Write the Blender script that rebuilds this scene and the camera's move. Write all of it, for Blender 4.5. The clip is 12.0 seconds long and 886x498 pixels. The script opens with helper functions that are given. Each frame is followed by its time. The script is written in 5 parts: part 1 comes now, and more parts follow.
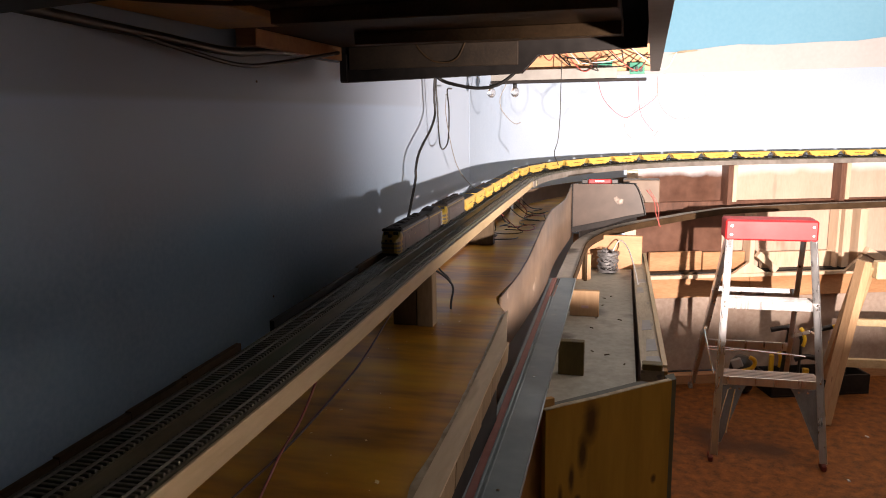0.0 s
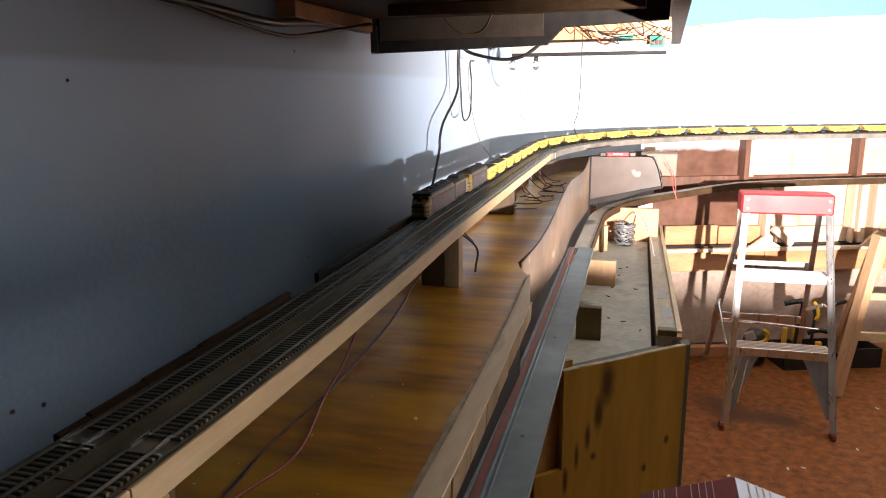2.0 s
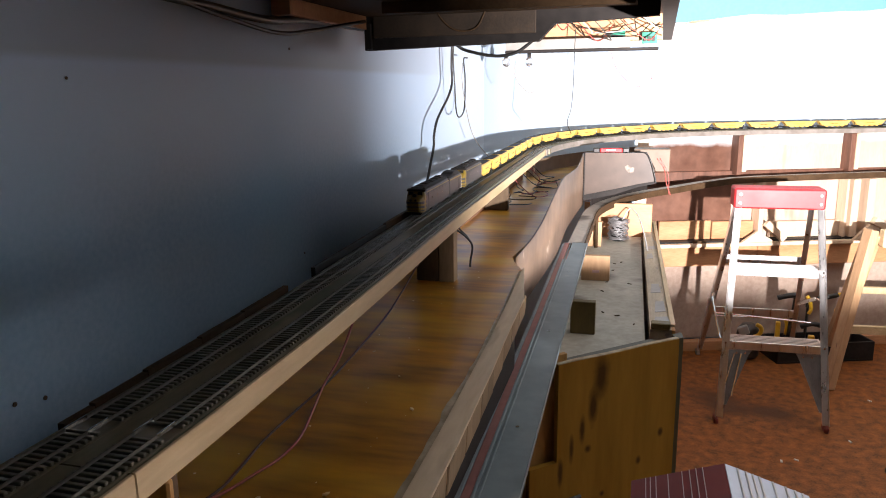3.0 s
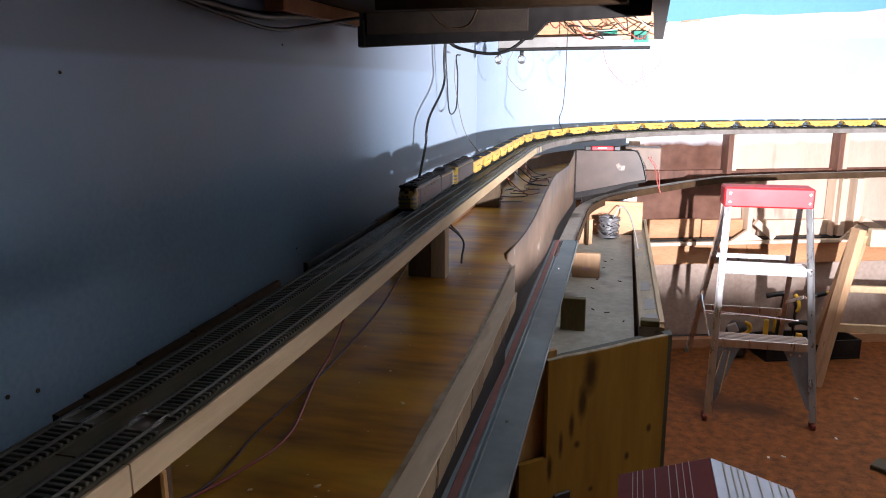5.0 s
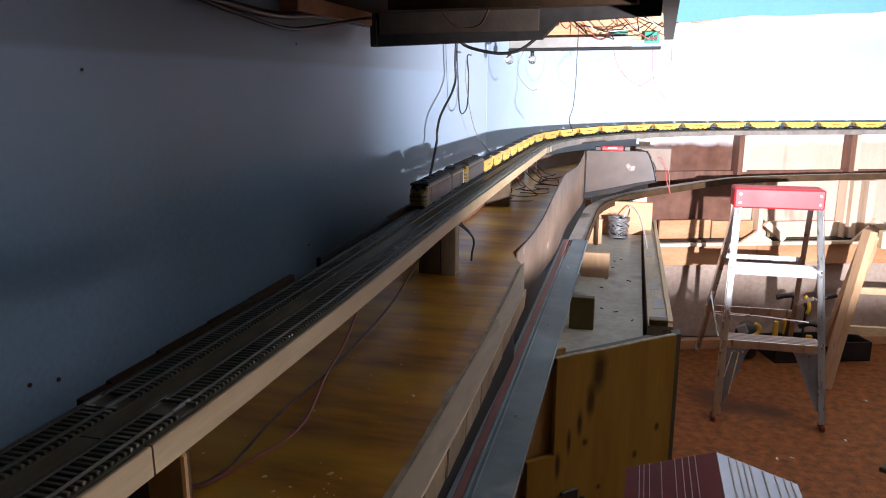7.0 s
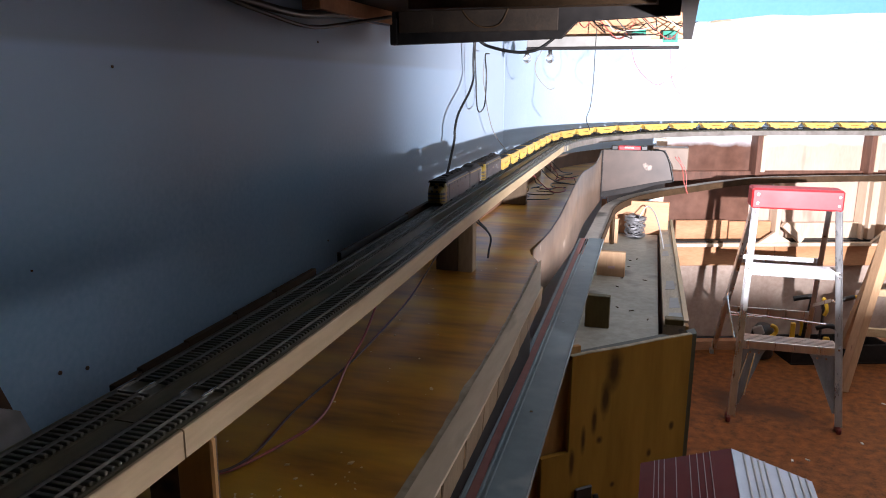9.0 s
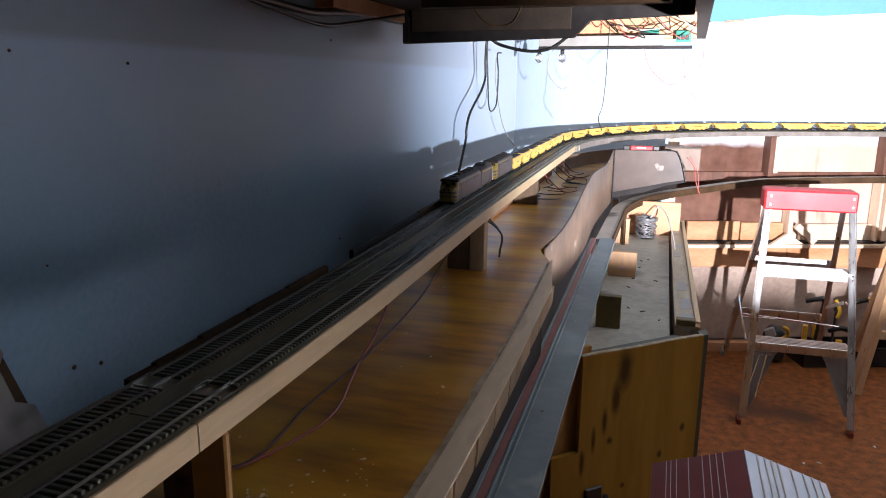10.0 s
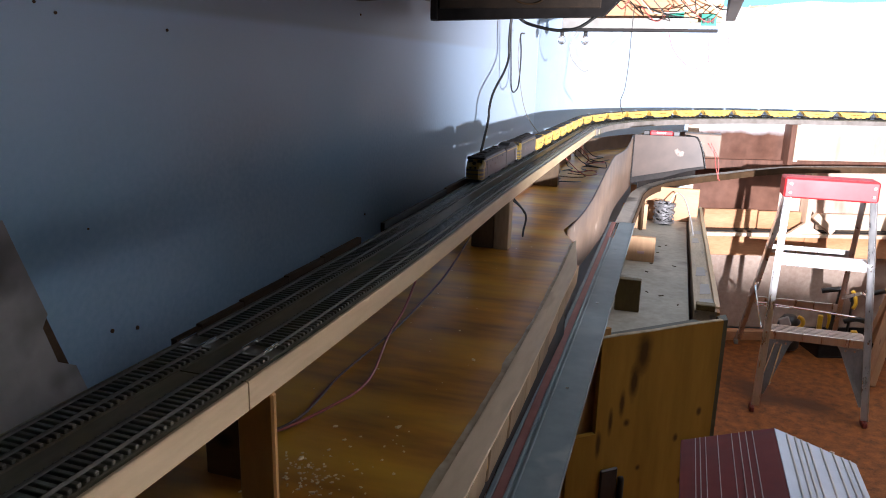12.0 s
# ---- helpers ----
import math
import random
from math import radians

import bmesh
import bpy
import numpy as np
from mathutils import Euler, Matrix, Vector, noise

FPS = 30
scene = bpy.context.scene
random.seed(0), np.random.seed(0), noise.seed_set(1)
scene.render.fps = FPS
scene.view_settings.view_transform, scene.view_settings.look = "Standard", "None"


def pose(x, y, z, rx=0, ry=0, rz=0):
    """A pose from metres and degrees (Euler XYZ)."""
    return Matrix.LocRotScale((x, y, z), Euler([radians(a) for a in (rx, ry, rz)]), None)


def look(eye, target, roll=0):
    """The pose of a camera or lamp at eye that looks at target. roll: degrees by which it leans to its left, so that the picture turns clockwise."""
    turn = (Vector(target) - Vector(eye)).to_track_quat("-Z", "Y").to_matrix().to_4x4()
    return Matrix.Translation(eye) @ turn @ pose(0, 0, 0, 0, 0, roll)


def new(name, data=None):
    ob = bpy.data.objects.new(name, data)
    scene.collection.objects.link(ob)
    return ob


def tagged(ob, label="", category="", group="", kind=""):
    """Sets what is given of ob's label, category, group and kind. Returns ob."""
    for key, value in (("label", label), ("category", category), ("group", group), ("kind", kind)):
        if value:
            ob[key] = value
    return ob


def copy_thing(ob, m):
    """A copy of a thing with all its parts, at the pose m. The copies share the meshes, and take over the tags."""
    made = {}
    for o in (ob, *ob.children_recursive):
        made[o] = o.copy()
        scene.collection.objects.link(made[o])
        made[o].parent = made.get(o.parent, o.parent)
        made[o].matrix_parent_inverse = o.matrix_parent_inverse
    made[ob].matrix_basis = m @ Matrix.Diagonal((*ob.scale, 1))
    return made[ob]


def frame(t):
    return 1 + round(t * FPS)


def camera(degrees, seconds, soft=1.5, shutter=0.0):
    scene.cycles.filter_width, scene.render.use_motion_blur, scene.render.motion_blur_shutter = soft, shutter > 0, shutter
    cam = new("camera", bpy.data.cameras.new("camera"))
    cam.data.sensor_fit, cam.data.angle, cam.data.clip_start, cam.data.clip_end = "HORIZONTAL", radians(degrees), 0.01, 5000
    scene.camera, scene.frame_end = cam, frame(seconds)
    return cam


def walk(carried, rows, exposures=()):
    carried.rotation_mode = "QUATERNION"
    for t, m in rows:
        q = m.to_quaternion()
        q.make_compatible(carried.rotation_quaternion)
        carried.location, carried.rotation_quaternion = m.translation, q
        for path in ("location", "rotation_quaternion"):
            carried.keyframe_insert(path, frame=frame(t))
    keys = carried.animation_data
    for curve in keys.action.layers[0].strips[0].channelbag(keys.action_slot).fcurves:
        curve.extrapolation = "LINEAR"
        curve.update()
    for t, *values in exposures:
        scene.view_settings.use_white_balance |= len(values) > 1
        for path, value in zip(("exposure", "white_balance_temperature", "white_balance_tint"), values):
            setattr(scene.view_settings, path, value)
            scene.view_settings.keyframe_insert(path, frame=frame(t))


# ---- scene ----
cam = camera(63.1, 12.0, soft=1.0)
PATH = [
    (0, (-0.003, 0.053, 1.244), (-0.501, 1.956, 0.881), -0.8),
    (0.5, (-0.013, -0.043, 1.245), (-0.493, 1.862, 0.869), -1.2),
    (1, (-0.014, -0.018, 1.241), (-0.529, 1.872, 0.836), -1.6),
    (1.5, (-0.005, -0.002, 1.239), (-0.534, 1.881, 0.822), -0.9),
    (2, (-0.009, -0.008, 1.236), (-0.54, 1.872, 0.808), -0.5),
    (2.5, (-0.01, -0.017, 1.237), (-0.537, 1.863, 0.804), -0.8),
    (3, (-0.005, -0.02, 1.234), (-0.523, 1.862, 0.8), -0.8),
    (5, (-0.003, -0.027, 1.235), (-0.498, 1.859, 0.792), -0.3),
    (5.5, (-0.003, -0.033, 1.233), (-0.499, 1.853, 0.791), -0.2),
    (6, (-0.004, -0.037, 1.233), (-0.507, 1.848, 0.79), -0.0),
    (6.5, (-0.002, -0.04, 1.233), (-0.51, 1.844, 0.791), -0.1),
    (7, (-0.001, -0.041, 1.233), (-0.521, 1.839, 0.791), -0.1),
    (7.5, (-0.003, -0.045, 1.235), (-0.534, 1.833, 0.798), 0.1),
    (9.5, (-0.002, -0.055, 1.232), (-0.572, 1.809, 0.784), 0.2),
    (10, (-0.005, -0.055, 1.231), (-0.589, 1.805, 0.784), 0.4),
    (10.5, (-0.011, -0.056, 1.229), (-0.606, 1.799, 0.777), 1.0),
    (11, (-0.018, -0.055, 1.224), (-0.619, 1.796, 0.763), 1.4),
    (11.5, (-0.022, -0.067, 1.219), (-0.629, 1.779, 0.744), 1.8),
    (12, (-0.027, -0.067, 1.219), (-0.633, 1.776, 0.731), 1.4),
]
EXPOSURES = [(0, -0.44, 7350, 25), (0.5, -0.14, 7250, 23), (1.0, 0.28, 7100, 22), (2.5, 0.20, 6650, 19), (5.0, -0.23, 5850, 19), (9.5, -0.18, 5850, 19), (12.0, 0.05, 5850, 19)]
walk(cam, [(t, look(eye, target, roll)) for t, eye, target, roll in PATH], EXPOSURES)

# ---------------------------------------------------------------- light
world = bpy.data.worlds.new("world")
world.use_nodes = True
world.node_tree.nodes["Background"].inputs[0].default_value = (0.55, 0.65, 0.8, 1)
world.node_tree.nodes["Background"].inputs[1].default_value = 0.05
scene.world = world


LAMP = (0.75, 0.25, 1.02)
beam_data = bpy.data.lights.new("work_light", "SPOT")
beam_data.energy, beam_data.color, beam_data.shadow_soft_size = 1340, (1.0, 0.95, 0.88), 0.02
beam_data.spot_size, beam_data.spot_blend = radians(138), 1.0
new("work_light", beam_data).matrix_world = look(LAMP, (1.62, 3.3, 1.25))

# ---------------------------------------------------------------- materials


def material(name, dark, light, scale=8.0, stretch=(1, 1, 1), rough=0.6, metal=0.0, bump=0.15, fine=60.0, spread=(0.35, 0.68), vary=0.0, spots=None, coat=0.0, coat_rough=0.32, tilt=(0, 0, 0)):
    """Two-scale noise between two colours, with fine relief. spots: colour, scale and threshold of stains."""
    m = bpy.data.materials.new(name)
    m.use_nodes = True
    t = m.node_tree
    n, l = t.nodes, t.links
    b = n["Principled BSDF"]
    co = n.new("ShaderNodeTexCoord")
    mp = n.new("ShaderNodeMapping")
    mp.inputs["Scale"].default_value = stretch
    mp.inputs["Rotation"].default_value = [radians(a) for a in tilt]
    l.new(co.outputs["Object"], mp.inputs["Vector"])
    big = n.new("ShaderNodeTexNoise")
    big.inputs["Scale"].default_value, big.inputs["Detail"].default_value = scale, 5
    small = n.new("ShaderNodeTexNoise")
    small.inputs["Scale"].default_value, small.inputs["Detail"].default_value = fine, 4
    l.new(mp.outputs[0], big.inputs["Vector"])
    l.new(mp.outputs[0], small.inputs["Vector"])
    mix = n.new("ShaderNodeMath")
    mix.operation = "MULTIPLY_ADD"
    mix.inputs[1].default_value = 0.35
    add = n.new("ShaderNodeMath")
    add.operation = "MULTIPLY"
    add.inputs[1].default_value = 0.65
    l.new(big.outputs[0], add.inputs[0])
    l.new(small.outputs[0], mix.inputs[0])
    l.new(add.outputs[0], mix.inputs[2])
    ramp = n.new("ShaderNodeValToRGB")
    ramp.color_ramp.elements[0].position, ramp.color_ramp.elements[1].position = spread
    ramp.color_ramp.elements[0].color, ramp.color_ramp.elements[1].color = (*dark, 1), (*light, 1)
    l.new(mix.outputs[0], ramp.inputs[0])
    out = ramp.outputs[0]
    if spots:
        colour, sscale, edge = spots
        sp = n.new("ShaderNodeTexNoise")
        sp.inputs["Scale"].default_value, sp.inputs["Detail"].default_value = sscale, 3
        l.new(mp.outputs[0], sp.inputs["Vector"])
        r2 = n.new("ShaderNodeValToRGB")
        r2.color_ramp.elements[0].position, r2.color_ramp.elements[1].position = edge, edge + (0.2 if sscale < 1.6 else 0.08)
        l.new(sp.outputs[0], r2.inputs[0])
        mx = n.new("ShaderNodeMixRGB")
        l.new(r2.outputs[0], mx.inputs[0])
        l.new(out, mx.inputs[1])
        mx.inputs[2].default_value = (*colour, 1)
        out = mx.outputs[0]
    if vary:
        info = n.new("ShaderNodeObjectInfo")
        hsv = n.new("ShaderNodeHueSaturation")
        mr = n.new("ShaderNodeMapRange")
        mr.inputs[3].default_value, mr.inputs[4].default_value = 1 - vary, 1 + vary
        l.new(info.outputs["Random"], mr.inputs[0])
        l.new(mr.outputs[0], hsv.inputs["Value"])
        l.new(out, hsv.inputs["Color"])
        out = hsv.outputs[0]
    l.new(out, b.inputs["Base Color"])
    rr = n.new("ShaderNodeMapRange")
    rr.inputs[3].default_value, rr.inputs[4].default_value = max(rough - 0.12, 0.03), min(rough + 0.12, 1)
    l.new(big.outputs[0], rr.inputs[0])
    l.new(rr.outputs[0], b.inputs["Roughness"])
    b.inputs["Metallic"].default_value = metal
    b.inputs["Coat Weight"].default_value = coat
    b.inputs["Coat Roughness"].default_value = coat_rough
    if bump:
        bp = n.new("ShaderNodeBump")
        bp.inputs["Strength"].default_value, bp.inputs["Distance"].default_value = bump, 0.002
        l.new(small.outputs[0], bp.inputs["Height"])
        l.new(bp.outputs[0], b.inputs["Normal"])
    return m


PAINT = material("pale_blue_wall_paint", (0.41, 0.53, 0.675), (0.50, 0.61, 0.745), 2.5, rough=0.6, bump=0.08, fine=150)
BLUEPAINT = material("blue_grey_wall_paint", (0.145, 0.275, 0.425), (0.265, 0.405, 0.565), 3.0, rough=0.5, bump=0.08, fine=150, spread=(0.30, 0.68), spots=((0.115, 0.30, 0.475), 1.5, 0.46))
CEIL = material("ceiling_boards", (0.56, 0.55, 0.53), (0.64, 0.63, 0.61), 2.0, rough=0.8, bump=0.05)
FLOOR = material("chipboard_floor", (0.108, 0.035, 0.0085), (0.285, 0.100, 0.024), 30, rough=0.65, bump=0.3, fine=160, spread=(0.37, 0.63), spots=((0.095, 0.037, 0.015), 2.0, 0.58))
PINE = material("raw_pine", (0.47, 0.345, 0.19), (0.66, 0.515, 0.315), 7, (4, 0.6, 4), 0.6, bump=0.22, fine=40, spread=(0.30, 0.66))
PINE_Z = material("raw_pine_upright", (0.58, 0.43, 0.30), (0.76, 0.60, 0.45), 7, (4, 4, 0.6), 0.55, bump=0.15, fine=40)
SAWPINE = material("rough_sawn_pine", (0.42, 0.25, 0.13), (0.60, 0.39, 0.225), 7, (4, 4, 0.6), 0.6, bump=0.2, fine=40, spots=((0.22, 0.09, 0.05), 14.0, 0.70))
ORANGE = material("orange_pine", (0.42, 0.205, 0.095), (0.58, 0.32, 0.165), 5, (1, 4, 4), 0.5, bump=0.15, fine=40)
PLY = material("varnished_plywood", (0.14, 0.050, 0.0022), (0.62, 0.280, 0.013), 3.4, (1.8, 7.0, 1), 0.45, bump=0.02, fine=11, spread=(0.30, 0.70), spots=((0.60, 0.335, 0.020), 1.4, 0.47), coat=0.35, coat_rough=0.24)
PLYFRONT = material("knotty_plywood", (0.25, 0.127, 0.015), (0.40, 0.225, 0.035), 4, (4.5, 4.5, 0.7), 0.6, bump=0.06, fine=14, spread=(0.30, 0.74), tilt=(22, 24, 0))
PLYEDGE = material("rough_plywood_edge", (0.28, 0.23, 0.15), (0.50, 0.43, 0.31), 30, (1, 1, 4), 0.85, bump=0.5)
HARDBOARD = material("brown_hardboard", (0.105, 0.070, 0.048), (0.25, 0.177, 0.127), 5, rough=0.55, bump=0.03, fine=22, spread=(0.32, 0.70), spots=((0.55, 0.44, 0.35), 11.0, 0.67))
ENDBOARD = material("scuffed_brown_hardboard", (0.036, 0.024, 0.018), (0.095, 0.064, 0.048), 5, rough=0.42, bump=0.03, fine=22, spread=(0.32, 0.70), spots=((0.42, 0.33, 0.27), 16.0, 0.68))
GREYBOARD = material("grey_dusty_board", (0.28, 0.275, 0.225), (0.50, 0.485, 0.42), 5, rough=0.7, bump=0.12, fine=60, spots=((0.16, 0.15, 0.13), 5.0, 0.57))
GREYSHEET = material("scuffed_grey_sheet", (0.34, 0.25, 0.20), (0.54, 0.44, 0.365), 4, rough=0.5, bump=0.08, spots=((0.24, 0.165, 0.13), 3.0, 0.58))
STEEL = material("painted_grey_steel", (0.125, 0.165, 0.185), (0.205, 0.255, 0.275), 14, rough=0.55, metal=0.1, bump=0.05, fine=35, spots=((0.25, 0.29, 0.30), 12.0, 0.62))
REDOX = material("red_oxide_paint", (0.20, 0.075, 0.065), (0.29, 0.125, 0.108), 14, rough=0.55, bump=0.08)
# Aluminium darkened for the step tops, which lie out of the light.
STEPALU = material("shaded_aluminium_tread", (0.36, 0.36, 0.365), (0.52, 0.52, 0.52), 9, (0.5, 7, 7), 0.36, metal=1.0, bump=0.05)
ALU = material("brushed_aluminium", (0.62, 0.62, 0.63), (0.78, 0.78, 0.78), 9, (7, 7, 0.5), 0.30, metal=1.0, bump=0.05)
REDPLASTIC = material("red_plastic", (0.52, 0.018, 0.022), (0.62, 0.03, 0.034), 10, rough=0.5, bump=0.03)
# Near-black for dark boards, and for strips that stand in for shade.
BLACKWOOD_SHADE = material("black_board_and_shade", (0.010, 0.009, 0.009), (0.030, 0.026, 0.024), 8, rough=0.6, bump=0.1)
DARKPLANK = material("very_dark_brown_plank", (0.020, 0.013, 0.008), (0.045, 0.029, 0.017), 7, (4, 1, 4), 0.7, bump=0.15)
NOTCHGREY = material("mottled_grey_paint", (0.20, 0.205, 0.21), (0.30, 0.305, 0.31), 6, rough=0.7, bump=0.1, spots=((0.14, 0.14, 0.14), 9.0, 0.62))
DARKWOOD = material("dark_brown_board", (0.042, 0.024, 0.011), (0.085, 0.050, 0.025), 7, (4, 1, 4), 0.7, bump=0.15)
BLACK = material("black_plastic", (0.012, 0.012, 0.012), (0.025, 0.025, 0.025), 20, rough=0.4, bump=0.02)
REDWIRE = material("red_insulation", (0.28, 0.05, 0.04), (0.34, 0.07, 0.055), 20, rough=0.4, bump=0)
PALEWIRE = material("pale_insulation", (0.5, 0.5, 0.5), (0.6, 0.6, 0.6), 20, rough=0.4, bump=0)
GREENPCB = material("green_circuit_board", (0.0, 0.16, 0.10), (0.01, 0.22, 0.14), 60, rough=0.4, bump=0.1)
TIE = material("brown_plastic_sleeper", (0.10, 0.097, 0.070), (0.175, 0.168, 0.122), 90, rough=0.32, bump=0.1, vary=0.2)
RAIL = material("dull_nickel_rail", (0.050, 0.047, 0.035), (0.10, 0.094, 0.072), 40, (4, 0.4, 4), 0.6, metal=0.0, bump=0.05)
BRIGHT = material("bright_metal", (0.72, 0.72, 0.70), (0.85, 0.85, 0.83), 20, rough=0.22, metal=1.0, bump=0)
DECKTOP = material("stained_track_board", (0.110, 0.092, 0.048), (0.215, 0.185, 0.110), 10, (3, 0.8, 3), 0.5, bump=0.06, spots=((0.085, 0.095, 0.050), 9.0, 0.54))
YELLOW = material("yellow_wagon_paint", (0.72, 0.44, 0.085), (0.81, 0.53, 0.13), 18, rough=0.45, bump=0.03, vary=0.07)
ROOFBROWN = material("sooty_brown_roof", (0.014, 0.011, 0.009), (0.034, 0.026, 0.021), 30, rough=0.7, bump=0.15)
GREYLOCO = material("weathered_grey_loco_paint", (0.055, 0.050, 0.052), (0.100, 0.092, 0.092), 18, rough=0.5, bump=0.03)
GOLD = material("gold_loco_paint", (0.22, 0.155, 0.018), (0.31, 0.215, 0.028), 18, rough=0.4, bump=0.02)
SKY = material("painted_sky_blue", (0.115, 0.31, 0.435), (0.15, 0.35, 0.475), 1.5, rough=0.7, bump=0.02)
CLOUD = material("painted_white_cloud", (0.40, 0.40, 0.40), (0.47, 0.47, 0.47), 2, rough=0.7, bump=0.02)
BROWNEARTH = material("brown_scenery_plaster", (0.16, 0.075, 0.038), (0.28, 0.14, 0.075), 14, rough=0.9, bump=0.6)
MAROON = material("maroon_sheet", (0.15, 0.014, 0.012), (0.20, 0.022, 0.018), 12, rough=0.5, bump=0.04)
SILVER = material("silver_sheet", (0.46, 0.46, 0.52), (0.56, 0.56, 0.62), 12, rough=0.35, metal=0.4, bump=0.04)
WHITECARD = material("white_painted_board", (0.62, 0.61, 0.58), (0.72, 0.71, 0.68), 6, rough=0.6, bump=0.05)
PINKPLY = material("pink_plywood", (0.53, 0.38, 0.29), (0.65, 0.49, 0.39), 4, (3, 3, 0.8), 0.6, bump=0.08, fine=40, spots=((0.40, 0.275, 0.21), 3.0, 0.62))
UNSEEN = material("bare_timber_lining", (0.165, 0.157, 0.147), (0.21, 0.20, 0.187), 2.0, rough=0.8, bump=0.05)
SLEEPERPINE = material("orange_post_wood", (0.37, 0.19, 0.055), (0.54, 0.30, 0.095), 8, (4, 4, 0.7), 0.5, bump=0.1, fine=40)
TAPE = material("grey_tape", (0.24, 0.23, 0.21), (0.32, 0.31, 0.29), 20, rough=0.45, bump=0.05)
GLASSY = material("clear_bulb_glass", (0.85, 0.85, 0.85), (0.95, 0.95, 0.95), 5, rough=0.14, bump=0)
GLASSY.node_tree.nodes["Principled BSDF"].inputs["Transmission Weight"].default_value = 0.9
SAWDUST = material("pale_sawdust", (0.68, 0.54, 0.32), (0.82, 0.70, 0.46), 50, rough=0.9, bump=0.2)
GREYCARD = material("pale_grey_board", (0.34, 0.33, 0.31), (0.42, 0.41, 0.39), 6, rough=0.6, bump=0.05)
FOOT = material("worn_red_rubber", (0.13, 0.02, 0.014), (0.22, 0.035, 0.024), 40, rough=0.7, bump=0.1)
SLATWOOD = material("grey_tan_slat", (0.27, 0.195, 0.12), (0.42, 0.31, 0.195), 9, (4, 4, 0.8), 0.7, bump=0.1, vary=0.15)
REDBROWN = material("red_brown_rail_and_stud_shade", (0.095, 0.040, 0.024), (0.19, 0.088, 0.056), 8, (4, 4, 0.7), 0.6, bump=0.12, fine=40)
BATTENPINE = material("weathered_pine_batten", (0.54, 0.425, 0.285), (0.70, 0.58, 0.42), 7, (4, 0.6, 4), 0.6, bump=0.18, fine=40, spots=((0.46, 0.37, 0.25), 7.0, 0.62))
POSTBROWN = material("dark_brown_post", (0.070, 0.045, 0.024), (0.135, 0.090, 0.050), 8, (4, 4, 1), 0.6, bump=0.1)
KNOTBROWN = material("dark_knotty_board", (0.075, 0.036, 0.012), (0.130, 0.066, 0.024), 7, (0.7, 4, 4), 0.6, bump=0.08)
DUSTYPINE = material("dusty_pine", (0.34, 0.285, 0.20), (0.52, 0.44, 0.32), 9, (4, 0.8, 4), 0.7, bump=0.15, spots=((0.24, 0.225, 0.20), 10.0, 0.6))
RINGBOARD = material("dark_grey_plywood", (0.31, 0.28, 0.245), (0.48, 0.445, 0.395), 8, rough=0.65, bump=0.12, spots=((0.10, 0.09, 0.078), 4.0, 0.60))
STRIPE = material("pale_red_stripe", (0.42, 0.26, 0.25), (0.5, 0.33, 0.31), 12, rough=0.5, bump=0)
OLIVEWOOD = material("dark_olive_wood", (0.10, 0.075, 0.022), (0.17, 0.125, 0.04), 8, (4, 4, 1), 0.6, bump=0.1)
BED = material("dusty_roadbed", (0.066, 0.053, 0.028), (0.135, 0.111, 0.062), 30, rough=0.36, bump=0.2)
OLIVE = material("dark_olive_paint", (0.045, 0.043, 0.022), (0.07, 0.066, 0.036), 12, rough=0.6, bump=0.1)
YELLOWTOOL = material("yellow_plastic", (0.62, 0.38, 0.02), (0.72, 0.45, 0.03), 12, rough=0.4, bump=0)
FOIL = material("grey_wire_strands", (0.14, 0.14, 0.145), (0.36, 0.36, 0.365), 40, rough=0.45, metal=0.5, bump=0.1)

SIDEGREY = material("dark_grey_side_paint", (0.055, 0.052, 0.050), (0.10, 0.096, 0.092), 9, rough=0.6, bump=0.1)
TRAYSHADE = material("dark_grey_tray_shade", (0.075, 0.078, 0.066), (0.135, 0.138, 0.118), 10, rough=0.7, bump=0.1)
DARKWIRE = material("dark_maroon_insulation", (0.050, 0.020, 0.020), (0.085, 0.036, 0.036), 20, rough=0.6, bump=0)
SHELFEDGE = material("dusty_grey_shelf_edge", (0.16, 0.14, 0.12), (0.30, 0.275, 0.25), 14, rough=0.7, bump=0.12)
DULLALU = material("dull_aluminium", (0.22, 0.22, 0.225), (0.34, 0.34, 0.34), 9, (4, 4, 1), 0.45, metal=0.9, bump=0.08)
for m in (PLYFRONT, FLOOR, MAROON, SLATWOOD, BLACKWOOD_SHADE, DARKWOOD):
    m.node_tree.nodes["Principled BSDF"].inputs["Specular IOR Level"].default_value = 0.2


